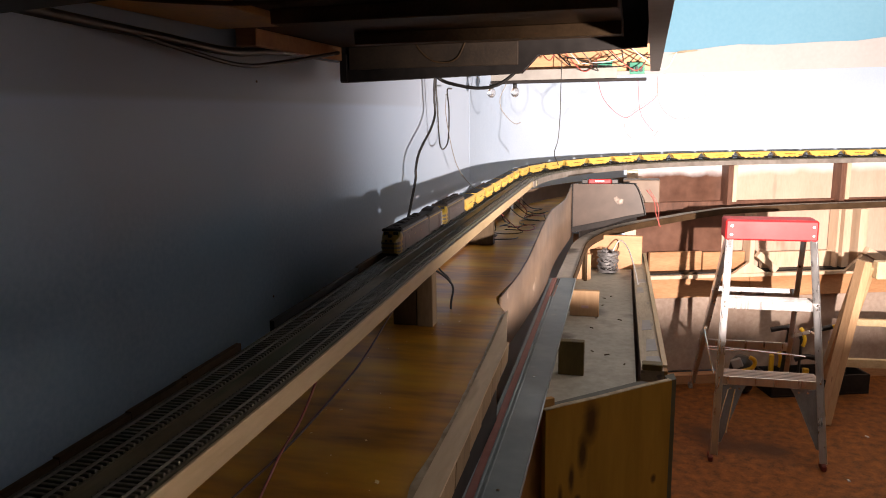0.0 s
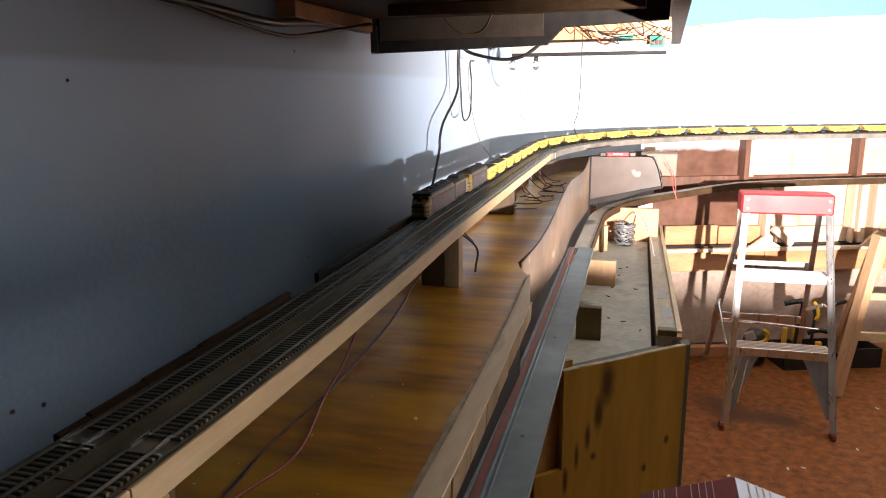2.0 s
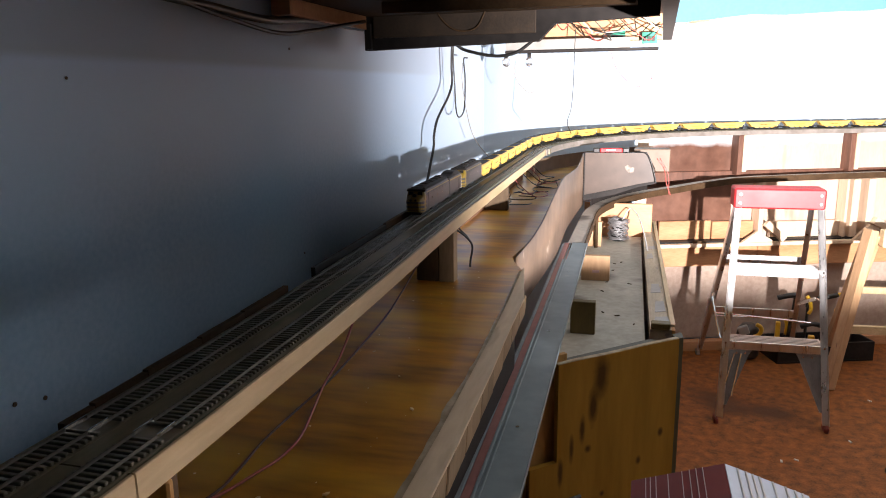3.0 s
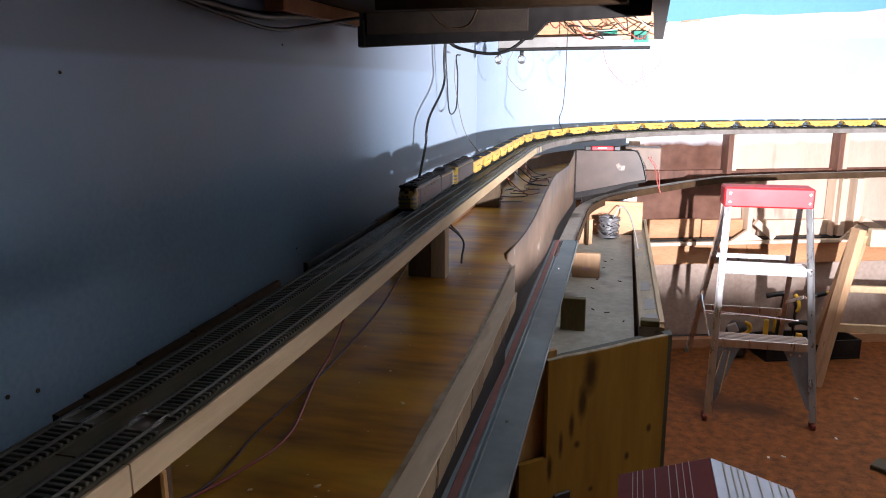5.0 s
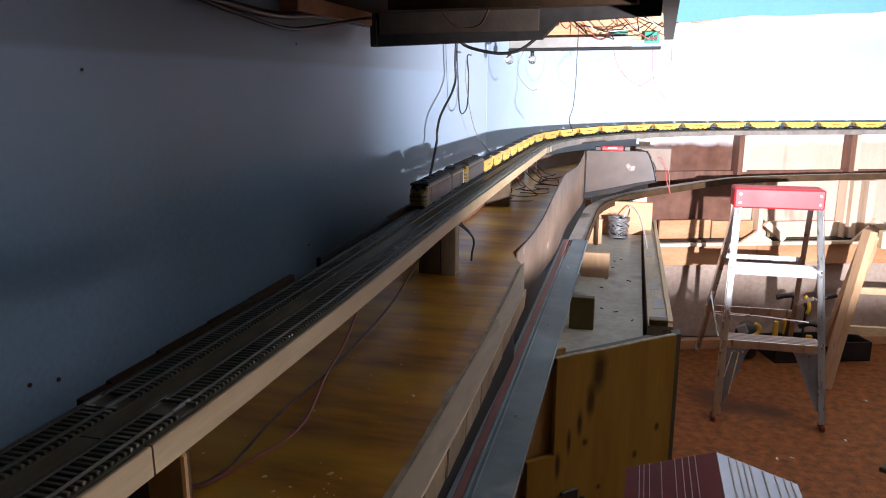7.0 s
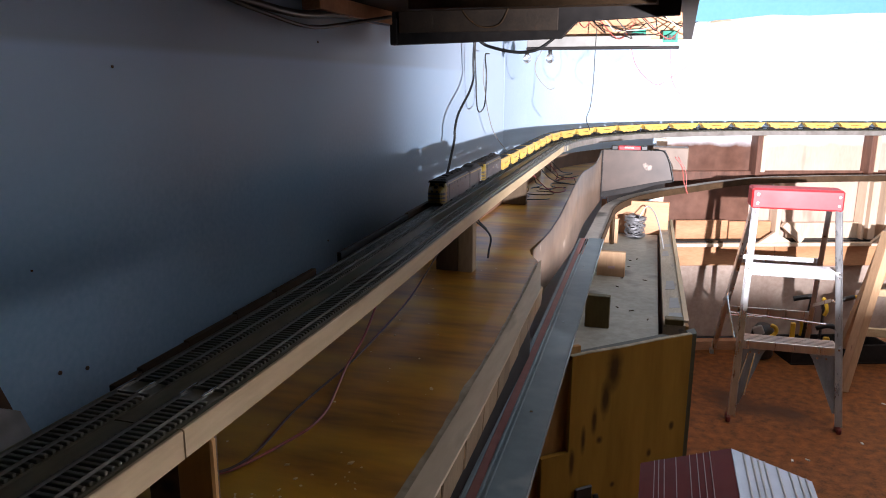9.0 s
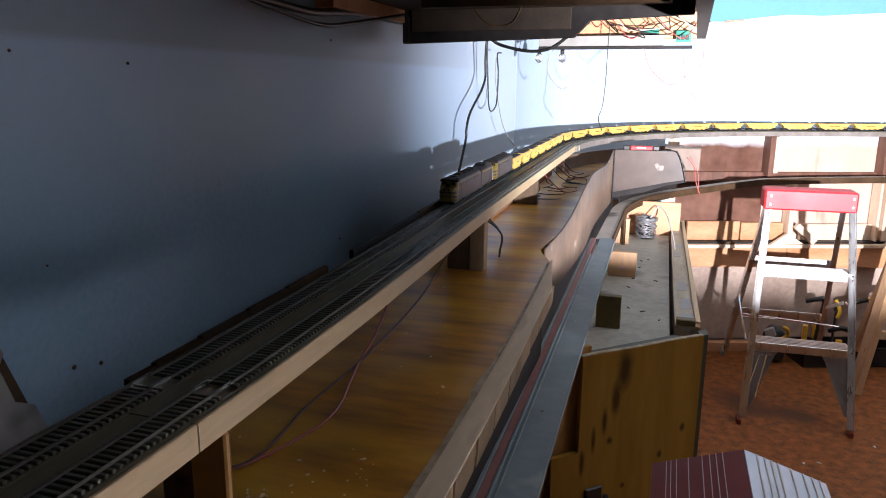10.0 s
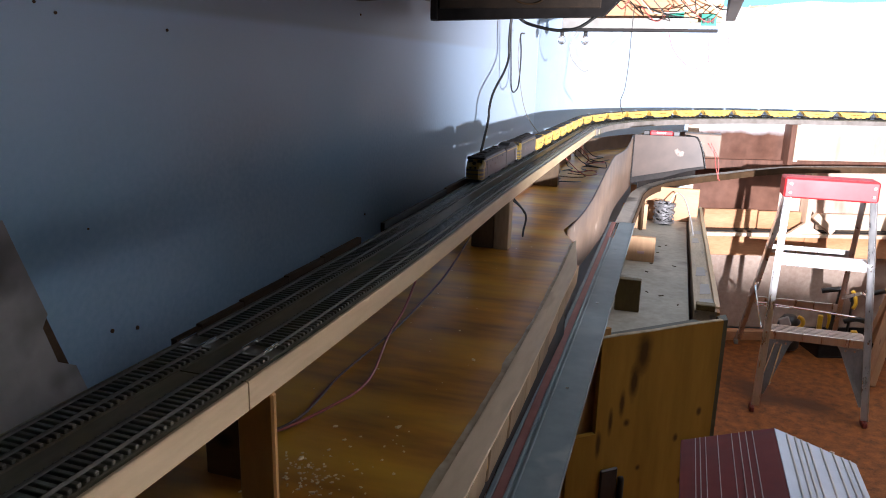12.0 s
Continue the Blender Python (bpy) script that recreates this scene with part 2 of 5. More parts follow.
def knots(mat, places, colour):
    """Dark knots in a board, at places (x, y, z, size, length)."""
    t = mat.node_tree
    n, l = t.nodes, t.links
    target = n["Principled BSDF"].inputs["Base Color"]
    out = target.links[0].from_socket
    co = n.new("ShaderNodeTexCoord")
    wob = n.new("ShaderNodeTexNoise")
    wob.inputs["Scale"].default_value = 26
    wob.inputs["Detail"].default_value = 5
    l.new(co.outputs["Object"], wob.inputs["Vector"])
    for x, y, z, size, tall in places:
        mp = n.new("ShaderNodeMapping")
        mp.vector_type = "TEXTURE"
        mp.inputs["Location"].default_value = (x, y, z)
        mp.inputs["Scale"].default_value = (size, size, size * tall)
        l.new(co.outputs["Object"], mp.inputs["Vector"])
        ln = n.new("ShaderNodeVectorMath")
        ln.operation = "LENGTH"
        l.new(mp.outputs[0], ln.inputs[0])
        ad = n.new("ShaderNodeMath")
        ad.operation = "MULTIPLY_ADD"
        ad.inputs[1].default_value = 0.9
        l.new(wob.outputs[0], ad.inputs[0])
        l.new(ln.outputs["Value"], ad.inputs[2])
        rp = n.new("ShaderNodeMapRange")
        rp.inputs[1].default_value, rp.inputs[2].default_value, rp.inputs[3].default_value, rp.inputs[4].default_value = 0.85, 1.6, 0.9, 0.0
        l.new(ad.outputs[0], rp.inputs[0])
        mx = n.new("ShaderNodeMixRGB")
        l.new(rp.outputs[0], mx.inputs[0])
        l.new(out, mx.inputs[1])
        mx.inputs[2].default_value = (*colour, 1)
        out = mx.outputs[0]
    l.new(out, target)


def painted_falloff(mat, axis, start, end, colour):
    """Blends a material into another colour along one axis, for light falloff put in the paint."""
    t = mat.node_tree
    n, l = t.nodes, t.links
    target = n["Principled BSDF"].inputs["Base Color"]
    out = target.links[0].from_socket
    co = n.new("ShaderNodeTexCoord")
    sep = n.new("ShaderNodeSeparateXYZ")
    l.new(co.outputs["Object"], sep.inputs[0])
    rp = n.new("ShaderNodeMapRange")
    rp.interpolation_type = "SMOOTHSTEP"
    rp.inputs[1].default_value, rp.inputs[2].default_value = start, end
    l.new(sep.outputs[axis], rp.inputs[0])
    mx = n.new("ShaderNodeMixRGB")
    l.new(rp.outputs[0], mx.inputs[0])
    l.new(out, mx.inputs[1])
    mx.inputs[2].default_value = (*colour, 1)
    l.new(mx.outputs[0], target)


def overspray(mat, height, soft, colour):
    """White paint that drifted over the top of a board, with an uneven edge."""
    t = mat.node_tree
    n, l = t.nodes, t.links
    target = n["Principled BSDF"].inputs["Base Color"]
    out = target.links[0].from_socket
    co = n.new("ShaderNodeTexCoord")
    sep = n.new("ShaderNodeSeparateXYZ")
    l.new(co.outputs["Object"], sep.inputs[0])
    wob = n.new("ShaderNodeTexNoise")
    wob.inputs["Scale"].default_value, wob.inputs["Detail"].default_value = 9, 5
    l.new(co.outputs["Object"], wob.inputs["Vector"])
    ad = n.new("ShaderNodeMath")
    ad.operation = "MULTIPLY_ADD"
    ad.inputs[1].default_value = 0.055
    l.new(wob.outputs[0], ad.inputs[0])
    l.new(sep.outputs[2], ad.inputs[2])
    rp = n.new("ShaderNodeMapRange")
    rp.inputs[1].default_value, rp.inputs[2].default_value = height + 0.0275, height + soft + 0.0275
    l.new(ad.outputs[0], rp.inputs[0])
    mx = n.new("ShaderNodeMixRGB")
    l.new(rp.outputs[0], mx.inputs[0])
    l.new(out, mx.inputs[1])
    mx.inputs[2].default_value = (*colour, 1)
    l.new(mx.outputs[0], target)


# West wall light in the paint: paler upward, deck shade on top, paler north.
painted_falloff(BLUEPAINT, 2, 1.06, 1.27, (0.385, 0.545, 0.75))
painted_falloff(BLUEPAINT, 2, 1.262, 1.274, (0.30, 0.395, 0.525))
painted_falloff(BLUEPAINT, 1, 1.0, 2.35, (0.52, 0.64, 0.79))
SPRAYBROWN = material("hardboard_with_overspray", (0.075, 0.032, 0.020), (0.22, 0.11, 0.074), 5, rough=0.32, bump=0.03, fine=22, spread=(0.32, 0.70), spots=((0.48, 0.33, 0.25), 8.0, 0.65))
overspray(SPRAYBROWN, 0.955, 0.03, (0.66, 0.66, 0.68))
overspray(PINKPLY, 0.958, 0.035, (0.70, 0.69, 0.68))
knots(PLYFRONT, [(-0.064, 1.4265, 0.640, 0.022, 2.6), (-0.078, 1.413, 0.580, 0.014, 3.2), (-0.098, 1.394, 0.535, 0.008, 4.5), (-0.118, 1.376, 0.495, 0.007, 4.5), (-0.138, 1.357, 0.45, 0.007, 4.5), (-0.086, 1.405, 0.487, 0.010, 1.1), (0.0188, 1.5021, 0.4232, 0.008, 1.4), (0.0635, 1.5431, 0.4764, 0.008, 1.3), (0.04, 1.522, 0.31, 0.010, 1.1), (-0.055, 1.434, 0.37, 0.008, 1.0)], (0.055, 0.024, 0.008))

knots(KNOTBROWN, [(-0.325, 0.335, 0.951, 0.009, 0.8)], (0.012, 0.006, 0.003))

# ---------------------------------------------------------------- mesh helpers


def thing(name, label, category, group="", kind="", at=(0, 0, 0), turn=0):
    ob = new(name)
    ob.empty_display_size = 0.05
    ob.matrix_world = pose(*at, 0, 0, turn)
    return tagged(ob, label, category, group, kind)


def mesh_of(bm, mat, name, smooth=False):
    me = bpy.data.meshes.new(name)
    bmesh.ops.recalc_face_normals(bm, faces=bm.faces)
    bm.to_mesh(me)
    bm.free()
    me.materials.append(mat)
    if smooth:
        for p in me.polygons:
            p.use_smooth = True
    return me


def part(name, bm, mat, parent=None, label="", smooth=False):
    ob = new(name, mesh_of(bm, mat, name, smooth))
    if parent is not None:
        ob.parent = parent
    return tagged(ob, label)


def box(bm, lo, hi, bevel=0.0, m=None):
    c = [(a + b) / 2 for a, b in zip(lo, hi)]
    s = [abs(b - a) for a, b in zip(lo, hi)]
    t = Matrix.Translation(c) @ Matrix.Diagonal((*s, 1))
    made = bmesh.ops.create_cube(bm, size=1, matrix=(m or Matrix()) @ t)["verts"]
    if bevel:
        edges = list({e for v in made for e in v.link_edges})
        bmesh.ops.bevel(bm, geom=edges, offset=bevel, segments=1, affect="EDGES")
    return bm


def boxed(lo, hi, bevel=0.0, m=None):
    return box(bmesh.new(), lo, hi, bevel, m)


def beam(a, b, w, h, bevel=0.002, roll=0.0, bm=None):
    """A bar of section w x h between two points."""
    a, b = Vector(a), Vector(b)
    d = b - a
    m = Matrix.Translation((a + b) / 2) @ d.to_track_quat("Y", "Z").to_matrix().to_4x4() @ Matrix.Rotation(roll, 4, "Y")
    return box(bm or bmesh.new(), (-w / 2, -d.length / 2, -h / 2), (w / 2, d.length / 2, h / 2), bevel, m)


def prism(points, lo, hi, axis="z", bm=None):
    """A flat outline, given as pairs, pushed from lo to hi along an axis."""
    bm = bm or bmesh.new()

    def at(p, h):
        return (p[0], p[1], h) if axis == "z" else (p[0], h, p[1]) if axis == "y" else (h, p[0], p[1])

    a = [bm.verts.new(at(p, lo)) for p in points]
    b = [bm.verts.new(at(p, hi)) for p in points]
    bm.faces.new(a), bm.faces.new(b[::-1])
    for i in range(len(a)):
        j = (i + 1) % len(a)
        bm.faces.new((a[i], a[j], b[j], b[i]))
    return bm


def sweep(path, profile, bm=None, closed=True):
    """A section, as pairs of (offset to the right, height), carried along a plan line of (x, y[, z])."""
    bm = bm or bmesh.new()
    rings = []
    for i, p in enumerate(path):
        a, b = path[max(i - 1, 0)], path[min(i + 1, len(path) - 1)]
        d = Vector((b[0] - a[0], b[1] - a[1])).normalized()
        z = p[2] if len(p) > 2 else 0
        rings.append([bm.verts.new((p[0] + d.y * o, p[1] - d.x * o, z + h)) for o, h in profile])
    k = len(profile)
    for r, s in zip(rings, rings[1:]):
        for i in range(k if closed else k - 1):
            j = (i + 1) % k
            bm.faces.new((r[i], r[j], s[j], s[i]))
    if closed:
        bm.faces.new(rings[0]), bm.faces.new(rings[-1][::-1])
    return bm


def smooth_line(points, steps=8):
    """A line glided through some points."""
    pts = [Vector(p) for p in points]
    pts = [2 * pts[0] - pts[1]] + pts + [2 * pts[-1] - pts[-2]]
    out = []
    for i in range(1, len(pts) - 2):
        a, b, c, d = pts[i - 1:i + 3]
        for k in range(steps):
            t = k / steps
            out.append(0.5 * ((2 * b) + (c - a) * t + (2 * a - 5 * b + 4 * c - d) * t * t + (3 * b - a - 3 * c + d) * t ** 3))
    return out + [pts[-2]]


def tube(points, radius, bm=None, sides=6, steps=8):
    bm = bm or bmesh.new()
    line = smooth_line(points, steps) if steps else [Vector(p) for p in points]
    rings = []
    side = None
    for i, p in enumerate(line):
        d = (line[min(i + 1, len(line) - 1)] - line[max(i - 1, 0)]).normalized()
        side = (side - d * side.dot(d)) if side else d.orthogonal()
        side.normalize()
        up = d.cross(side)
        rings.append([bm.verts.new(p + (side * math.cos(2 * math.pi * k / sides) + up * math.sin(2 * math.pi * k / sides)) * radius) for k in range(sides)])
    for r, s in zip(rings, rings[1:]):
        for i in range(sides):
            j = (i + 1) % sides
            bm.faces.new((r[i], r[j], s[j], s[i]))
    bm.faces.new(rings[0][::-1]), bm.faces.new(rings[-1])
    return bm


def rod(a, b, radius, bm=None, sides=12):
    return tube([a, b], radius, bm, sides, 0)


def cable(label, points, radius, mat, category="cable", group="", steps=8):
    ob = part("cable", tube(points, radius, None, 6, steps), mat, None, label, True)
    return tagged(ob, category=category, group=group)


# ---------------------------------------------------------------- plan
WEST = -0.527
TURN_BACK = radians(19)
UX, UY = math.cos(TURN_BACK), math.sin(TURN_BACK)
BACK_O = Vector((0.223, 3.40, 0))


def back(u, v, z=0.0):
    """A place by the slanting back wall: along it, towards it (wall face at 0.16), and up."""
    return Vector((BACK_O.x + u * UX - v * UY, BACK_O.y + u * UY + v * UX, z))


def arc_line(x0, radius, v, start, end_u, n=40):
    """A plan line: straight along x0 from y = start, round the corner, and on along the back wall at v."""
    ex = x0 + radius * (1 - UY)
    p0 = back(0, v)
    ey = p0.y + (ex - p0.x) * UY / UX
    cy = ey - radius * UX
    line = [(x0, start)]
    k = max(2, int((cy - start) / 0.06))
    line += [(x0, start + (cy - start) * i / k) for i in range(1, k)]
    sweep_angle = math.pi / 2 - TURN_BACK
    for i in range(n + 1):
        a = sweep_angle * i / n
        line.append((x0 + radius - radius * math.cos(a), cy + radius * math.sin(a)))
    far = back(end_u, v)
    k = max(2, int((far.x - ex) / 0.08))
    line += [(ex + (far.x - ex) * i / k, ey + (far.y - ey) * i / k) for i in range(1, k + 1)]
    return line


BACKM = Matrix(((UX, -UY, 0, BACK_O.x), (UY, UX, 0, BACK_O.y), (0, 0, 1, 0), (0, 0, 0, 1)))

# ---------------------------------------------------------------- setting
tagged(part("floor", boxed((-0.7, -3.2, -0.1), (4.2, 5.4, 0)), FLOOR), "worn reddish-brown chipboard floor with scraps", "floor", kind="structure")
tagged(part("ceiling", boxed((-0.7, -3.2, 2.4), (4.2, 5.4, 2.5)), CEIL), "plain pale boarded ceiling over the layout room", "ceiling", kind="structure")
wall_line = arc_line(WEST, 1.30, 0.16, 2.0, 4.0)
profile = [(0, 0), (0, 2.4), (-0.1, 2.4), (-0.1, 0)]
tagged(part("wall_north", sweep([p for p in wall_line if p[1] > 2.39], profile), PAINT), "pale blue-white painted wall with a coved corner", "wall", kind="structure")
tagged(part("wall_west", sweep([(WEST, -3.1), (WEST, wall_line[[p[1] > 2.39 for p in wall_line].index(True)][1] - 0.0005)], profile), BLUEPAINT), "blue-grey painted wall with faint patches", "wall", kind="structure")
tagged(part("wall_east", boxed((3.8, -3.1, 0), (3.9, 5.3, 2.4)), UNSEEN), "unpainted boarded side wall of the room", "wall", kind="structure")
# Stepped low screen, out of view, added to shade floor, cabinet and tray.
tagged(part("unseen_lamp_screen", prism([(0.30, 0.0), (3.8, 0.0), (3.8, 0.914), (0.63, 0.914), (0.63, 0.948), (0.30, 0.948)], 0.70, 0.74, "y"), UNSEEN), "unseen low screen added to cut the lamp light", "wall", kind="structure")
tagged(part("wall_south", boxed((WEST, -3.2, 0), (3.8, -3.1, 2.4)), UNSEEN), "unpainted boarded end wall of the room", "wall", kind="structure")

# ---------------------------------------------------------------- benchwork on the west side
BENCH_Z = 0.920
bench = thing("plywood_bench", "varnished plywood bench with a rough-cut front edge", "workbench")
edge = [(-0.1585, -0.6), (-0.1520, 0.30), (-0.1540, 0.56), (-0.1580, 0.73), (-0.1630, 0.85), (-0.1675, 1.02), (-0.1960, 1.20), (-0.222, 1.262), (-0.232, 1.30), (-0.222, 1.45), (-0.218, 1.75), (-0.232, 2.1), (-0.236, 2.55), (-0.214, 2.616), (0.04, 2.85), (0.0, 3.35)]
part("tabletop", prism([(WEST + 0.003, -0.6)] + edge + [(-0.30, 3.15), (-0.45, 2.85), (WEST + 0.003, 2.38)], BENCH_Z - 0.018, BENCH_Z), PLY, bench)
for y in (-0.3, 0.55, 1.4, 2.2):
    part("leg", boxed((-0.45, y, 0), (-0.405, y + 0.07, BENCH_Z - 0.019), 0.002), PINE_Z, bench)
    part("crosspiece", boxed((-0.52, y + 0.0705, BENCH_Z - 0.089), (-0.26, y + 0.09, BENCH_Z - 0.019), 0.002), PINE_Z, bench)

# ---------------------------------------------------------------- track board and tracks
PLANK_Z, TRACK_FAR, TRACK_NEAR = 1.0322, -0.3245, -0.2805


def bow(x, y):
    """The long boards bow slightly towards the wall."""
    return x - float(np.interp(y, (0.36, 0.55, 0.72, 0.84, 1.0, 1.22, 1.52, 1.75, 2.42), (0.0, 0.003, 0.0085, 0.013, 0.0195, 0.0255, 0.0315, 0.0365, 0.0490)))


def bowed(x, y0, y1, n=30):
    return [(bow(x, y0 + (y1 - y0) * i / n), y0 + (y1 - y0) * i / n) for i in range(n + 1)]


def around(x, radius, v, end_u):
    """A line of the railway: along the bowed board, round the corner and along the back wall."""
    return bowed(x, -0.5, 2.36, 60) + [p for p in arc_line(bow(x, 2.42), radius, v, 2.40, end_u) if p[1] > 2.39]


def track_board(y0, y1, label):
    ob = thing("track_board", label, "track board", "track boards")
    n = 40 if y1 > 1 else 6
    part("board", sweep(bowed(-0.3120, y0, y1, n), [(-0.031, PLANK_Z), (0.0470, PLANK_Z), (0.0470, PLANK_Z - 0.016), (-0.031, PLANK_Z - 0.016)]), DECKTOP, ob)
    bm = sweep(bowed(-0.2680, y0, y1, n), [(0.0032, PLANK_Z - 0.0185), (0.0032, PLANK_Z - 0.0002), (0.0038, PLANK_Z + 0.0004), (0.0058, PLANK_Z + 0.0004), (0.0065, PLANK_Z - 0.0005), (0.0065, PLANK_Z - 0.0180), (0.0058, PLANK_Z - 0.0185)])
    part("front_strip", bm, PINE, ob, "pale raw pine strip")
    return ob


track_board(-0.55, 0.277, "narrow stained track board with a pine edge")
track_board(0.2785, 2.44, "long stained track board with a pine edge")

curve_far = around(TRACK_FAR, 1.235, 0.061, 2.4)
curve_near = around(TRACK_NEAR, 1.195, 0.021, 2.4)
corner_bed = [p for p in arc_line(bow(-0.300, 2.42), 1.215, 0.041, 2.442, 2.5)]
shelf = thing("track_shelf", "curved plywood track shelf along the back wall", "shelf")
part("board", sweep(corner_bed, [(-0.05, PLANK_Z), (0.0405, PLANK_Z), (0.0405, PLANK_Z - 0.018), (-0.05, PLANK_Z - 0.018)]), DECKTOP, shelf)
part("front_edge", sweep(corner_bed, [(0.041, PLANK_Z + 0.001), (0.045, PLANK_Z + 0.001), (0.045, PLANK_Z - 0.019), (0.041, PLANK_Z - 0.019)]), SHELFEDGE, shelf)

part("backing", sweep([p for p in corner_bed if p[1] > 2.50 and p[0] < 0.1], [(-0.058, 0.972), (-0.053, 0.972), (-0.053, 0.9215), (-0.058, 0.9215)]), HARDBOARD, shelf, "brown hardboard backing strip")

# posts that carry the boards above the bench
for x0, x1, y0, y1, mat in ((-0.289, -0.2615, 0.303, 0.309, SLEEPERPINE), (-0.342, -0.289, 0.337, 0.349, KNOTBROWN), (-0.360, -0.3205, 1.100, 1.122, POSTBROWN), (-0.399, -0.335, 1.822, 1.845, POSTBROWN), (-0.405, -0.378, 2.60, 2.64, PINE_Z), (-0.345, -0.28, -0.35, -0.31, SLEEPERPINE)):
    tagged(part("support_post", boxed((x0, y0, BENCH_Z), (x1, y1, PLANK_Z - 0.019), 0.0015), mat), "short wooden post under the track board", "post", "posts under the track board")
# pale edge of the second post, widened in tan to paint its lit side
tagged(part("support_post", boxed((-0.3200, 1.098, BENCH_Z), (-0.2945, 1.123, PLANK_Z - 0.019), 0.001), SLATWOOD), "pale edge and lit side of a dark post", "post")

strip = thing("backing_strip", "dark brown wooden strips behind the track", "strip")
for y0, y1, h in ((0.318, 0.345, 0.0008), (0.3455, 0.40, 0.0026), (0.4005, 0.47, 0.0040), (0.4705, 0.54, 0.0050), (0.5405, 0.63, 0.0058)):
    part("strip", sweep(bowed(-0.3475, y0, y1, 4), [(-0.002, PLANK_Z + h), (0.003, PLANK_Z + h), (0.003, PLANK_Z - 0.016), (-0.002, PLANK_Z - 0.016)]), DARKWOOD, strip)
part("strip", sweep(bowed(-0.3475, 0.966, 1.25, 8), [(-0.002, PLANK_Z + 0.009), (0.003, PLANK_Z + 0.009), (0.003, PLANK_Z - 0.016), (-0.002, PLANK_Z - 0.016)]), DARKWOOD, strip)
# Hidden board added to stop the lamp lighting the wall under the track.
part("hidden_light_block", sweep(bowed(-0.3740, 1.13, 1.48, 8), [(-0.003, PLANK_Z - 0.019), (0.003, PLANK_Z - 0.019), (0.003, BENCH_Z + 0.0005), (-0.003, BENCH_Z + 0.0005)]), DARKWOOD, strip)
part("strip", sweep(bowed(-0.3475, 0.700, 0.965, 8), [(-0.002, PLANK_Z + 0.0075), (0.003, PLANK_Z + 0.0075), (0.003, PLANK_Z - 0.016), (-0.002, PLANK_Z - 0.016)]), BLACKWOOD_SHADE, strip)


def along(line):
    s, out = 0.0, []
    for a, b in zip(line, line[1:]):
        out.append((s, Vector(a), Vector(b)))
        s += (Vector(b) - Vector(a)).length
    return out, s


def place_on(segments, s):
    for s0, a, b in reversed(segments):
        if s >= s0:
            d = (b - a).normalized()
            return a + d * (s - s0), d
    return segments[0][1], (segments[0][2] - segments[0][1]).normalized()


GAUGE, TIE_STEP = 0.0150, 0.0052
tie_mesh = mesh_of(boxed((-0.0127, -0.00135, 0), (0.0127, 0.00135, 0.0030), 0.0004), TIE, "sleeper")


def railway_track(line, label):
    ob = thing("railway_track", label, "model track", "model railway tracks")
    z0 = PLANK_Z + 0.0032
    for side in (-1, 1):
        o = side * (GAUGE / 2 + 0.0005)
        part("rail", sweep(line, [(o - 0.0006, z0), (o + 0.0006, z0), (o + 0.0002, z0 + 0.0006), (o + 0.00028, z0 + 0.0020), (o - 0.00028, z0 + 0.0020), (o - 0.0002, z0 + 0.0006)]), RAIL, ob)
    part("roadbed", sweep(line, [(-0.0142, PLANK_Z + 0.0002), (-0.0135, PLANK_Z + 0.0008), (0.0135, PLANK_Z + 0.0008), (0.0142, PLANK_Z + 0.0002)]), BED, ob, "dark roadbed between sleepers")
    segments, total = along(line)
    rest = bmesh.new()
    s, made = 0.02, 0
    while s < total:
        p, d = place_on(segments, s)
        m = Matrix.Translation((p.x, p.y, PLANK_Z)) @ Matrix.Rotation(math.atan2(d.y, d.x) - math.pi / 2, 4, "Z")
        if 0.815 < s < 0.826:
            pass
        elif made < 300 and s > 0.55:
            t = new("sleeper", tie_mesh)
            t.parent, t.matrix_basis = ob, m
            made += 1
        else:
            box(rest, (-0.0127, -0.00135, 0), (0.0127, 0.00135, 0.0030), 0, m)
        s += TIE_STEP
    tagged(part("sleeper_rest", rest, TIE, ob), kind="stuff")
    for side in (-1, 1):
        x = line[0][0] + side * (GAUGE / 2 + 0.0005)
        y = 0.318 if line[0][0] < -0.3 else 0.324
        part("rail_joiner", boxed((x - 0.0006, y - 0.012, z0), (x + 0.0006, y + 0.006, z0 + 0.0026), 0.0002), BRIGHT, ob, "bright metal rail joiner")
    return ob


railway_track(curve_far, "model track with dark sleepers on the board")
railway_track(curve_near, "model track with bright joiners near the edge")

# ---------------------------------------------------------------- bench front
batten = thing("edge_batten", "pale pine batten along the bench edge", "batten")
part("batten", prism([(-0.1715, 0.30), (-0.1500, 0.30), (-0.1520, 0.56), (-0.1560, 0.73), (-0.1610, 0.85), (-0.1655, 1.02), (-0.1945, 1.205), (-0.1970, 1.205), (-0.1870, 1.015), (-0.1800, 0.84), (-0.1770, 0.72), (-0.1735, 0.56)], BENCH_Z + 0.0004, BENCH_Z + 0.0036), BATTENPINE, batten)
outer, inner = [], []
rnd = random.Random(11)
for i in range(46):
    y = 0.30 + 0.89 * i / 45
    x = float(np.interp(y, (0.30, 0.56, 0.72, 0.84, 1.015, 1.20), (-0.1713, -0.1733, -0.1768, -0.1798, -0.1868, -0.1968)))
    inner.append((x, y))
    wide = 0.0085 - 0.0035 * min(1, max(0, (y - 0.5) / 0.45)) + 0.003 * noise.noise((y * 14, 0.3, 0.7)) + 0.0012 * rnd.uniform(-1, 1)
    outer.append((x - max(0.0015, wide), y))
part("ply_edge", prism(inner + outer[::-1], BENCH_Z + 0.0003, BENCH_Z + 0.0017), PLYEDGE, batten, "rough torn plywood edge")
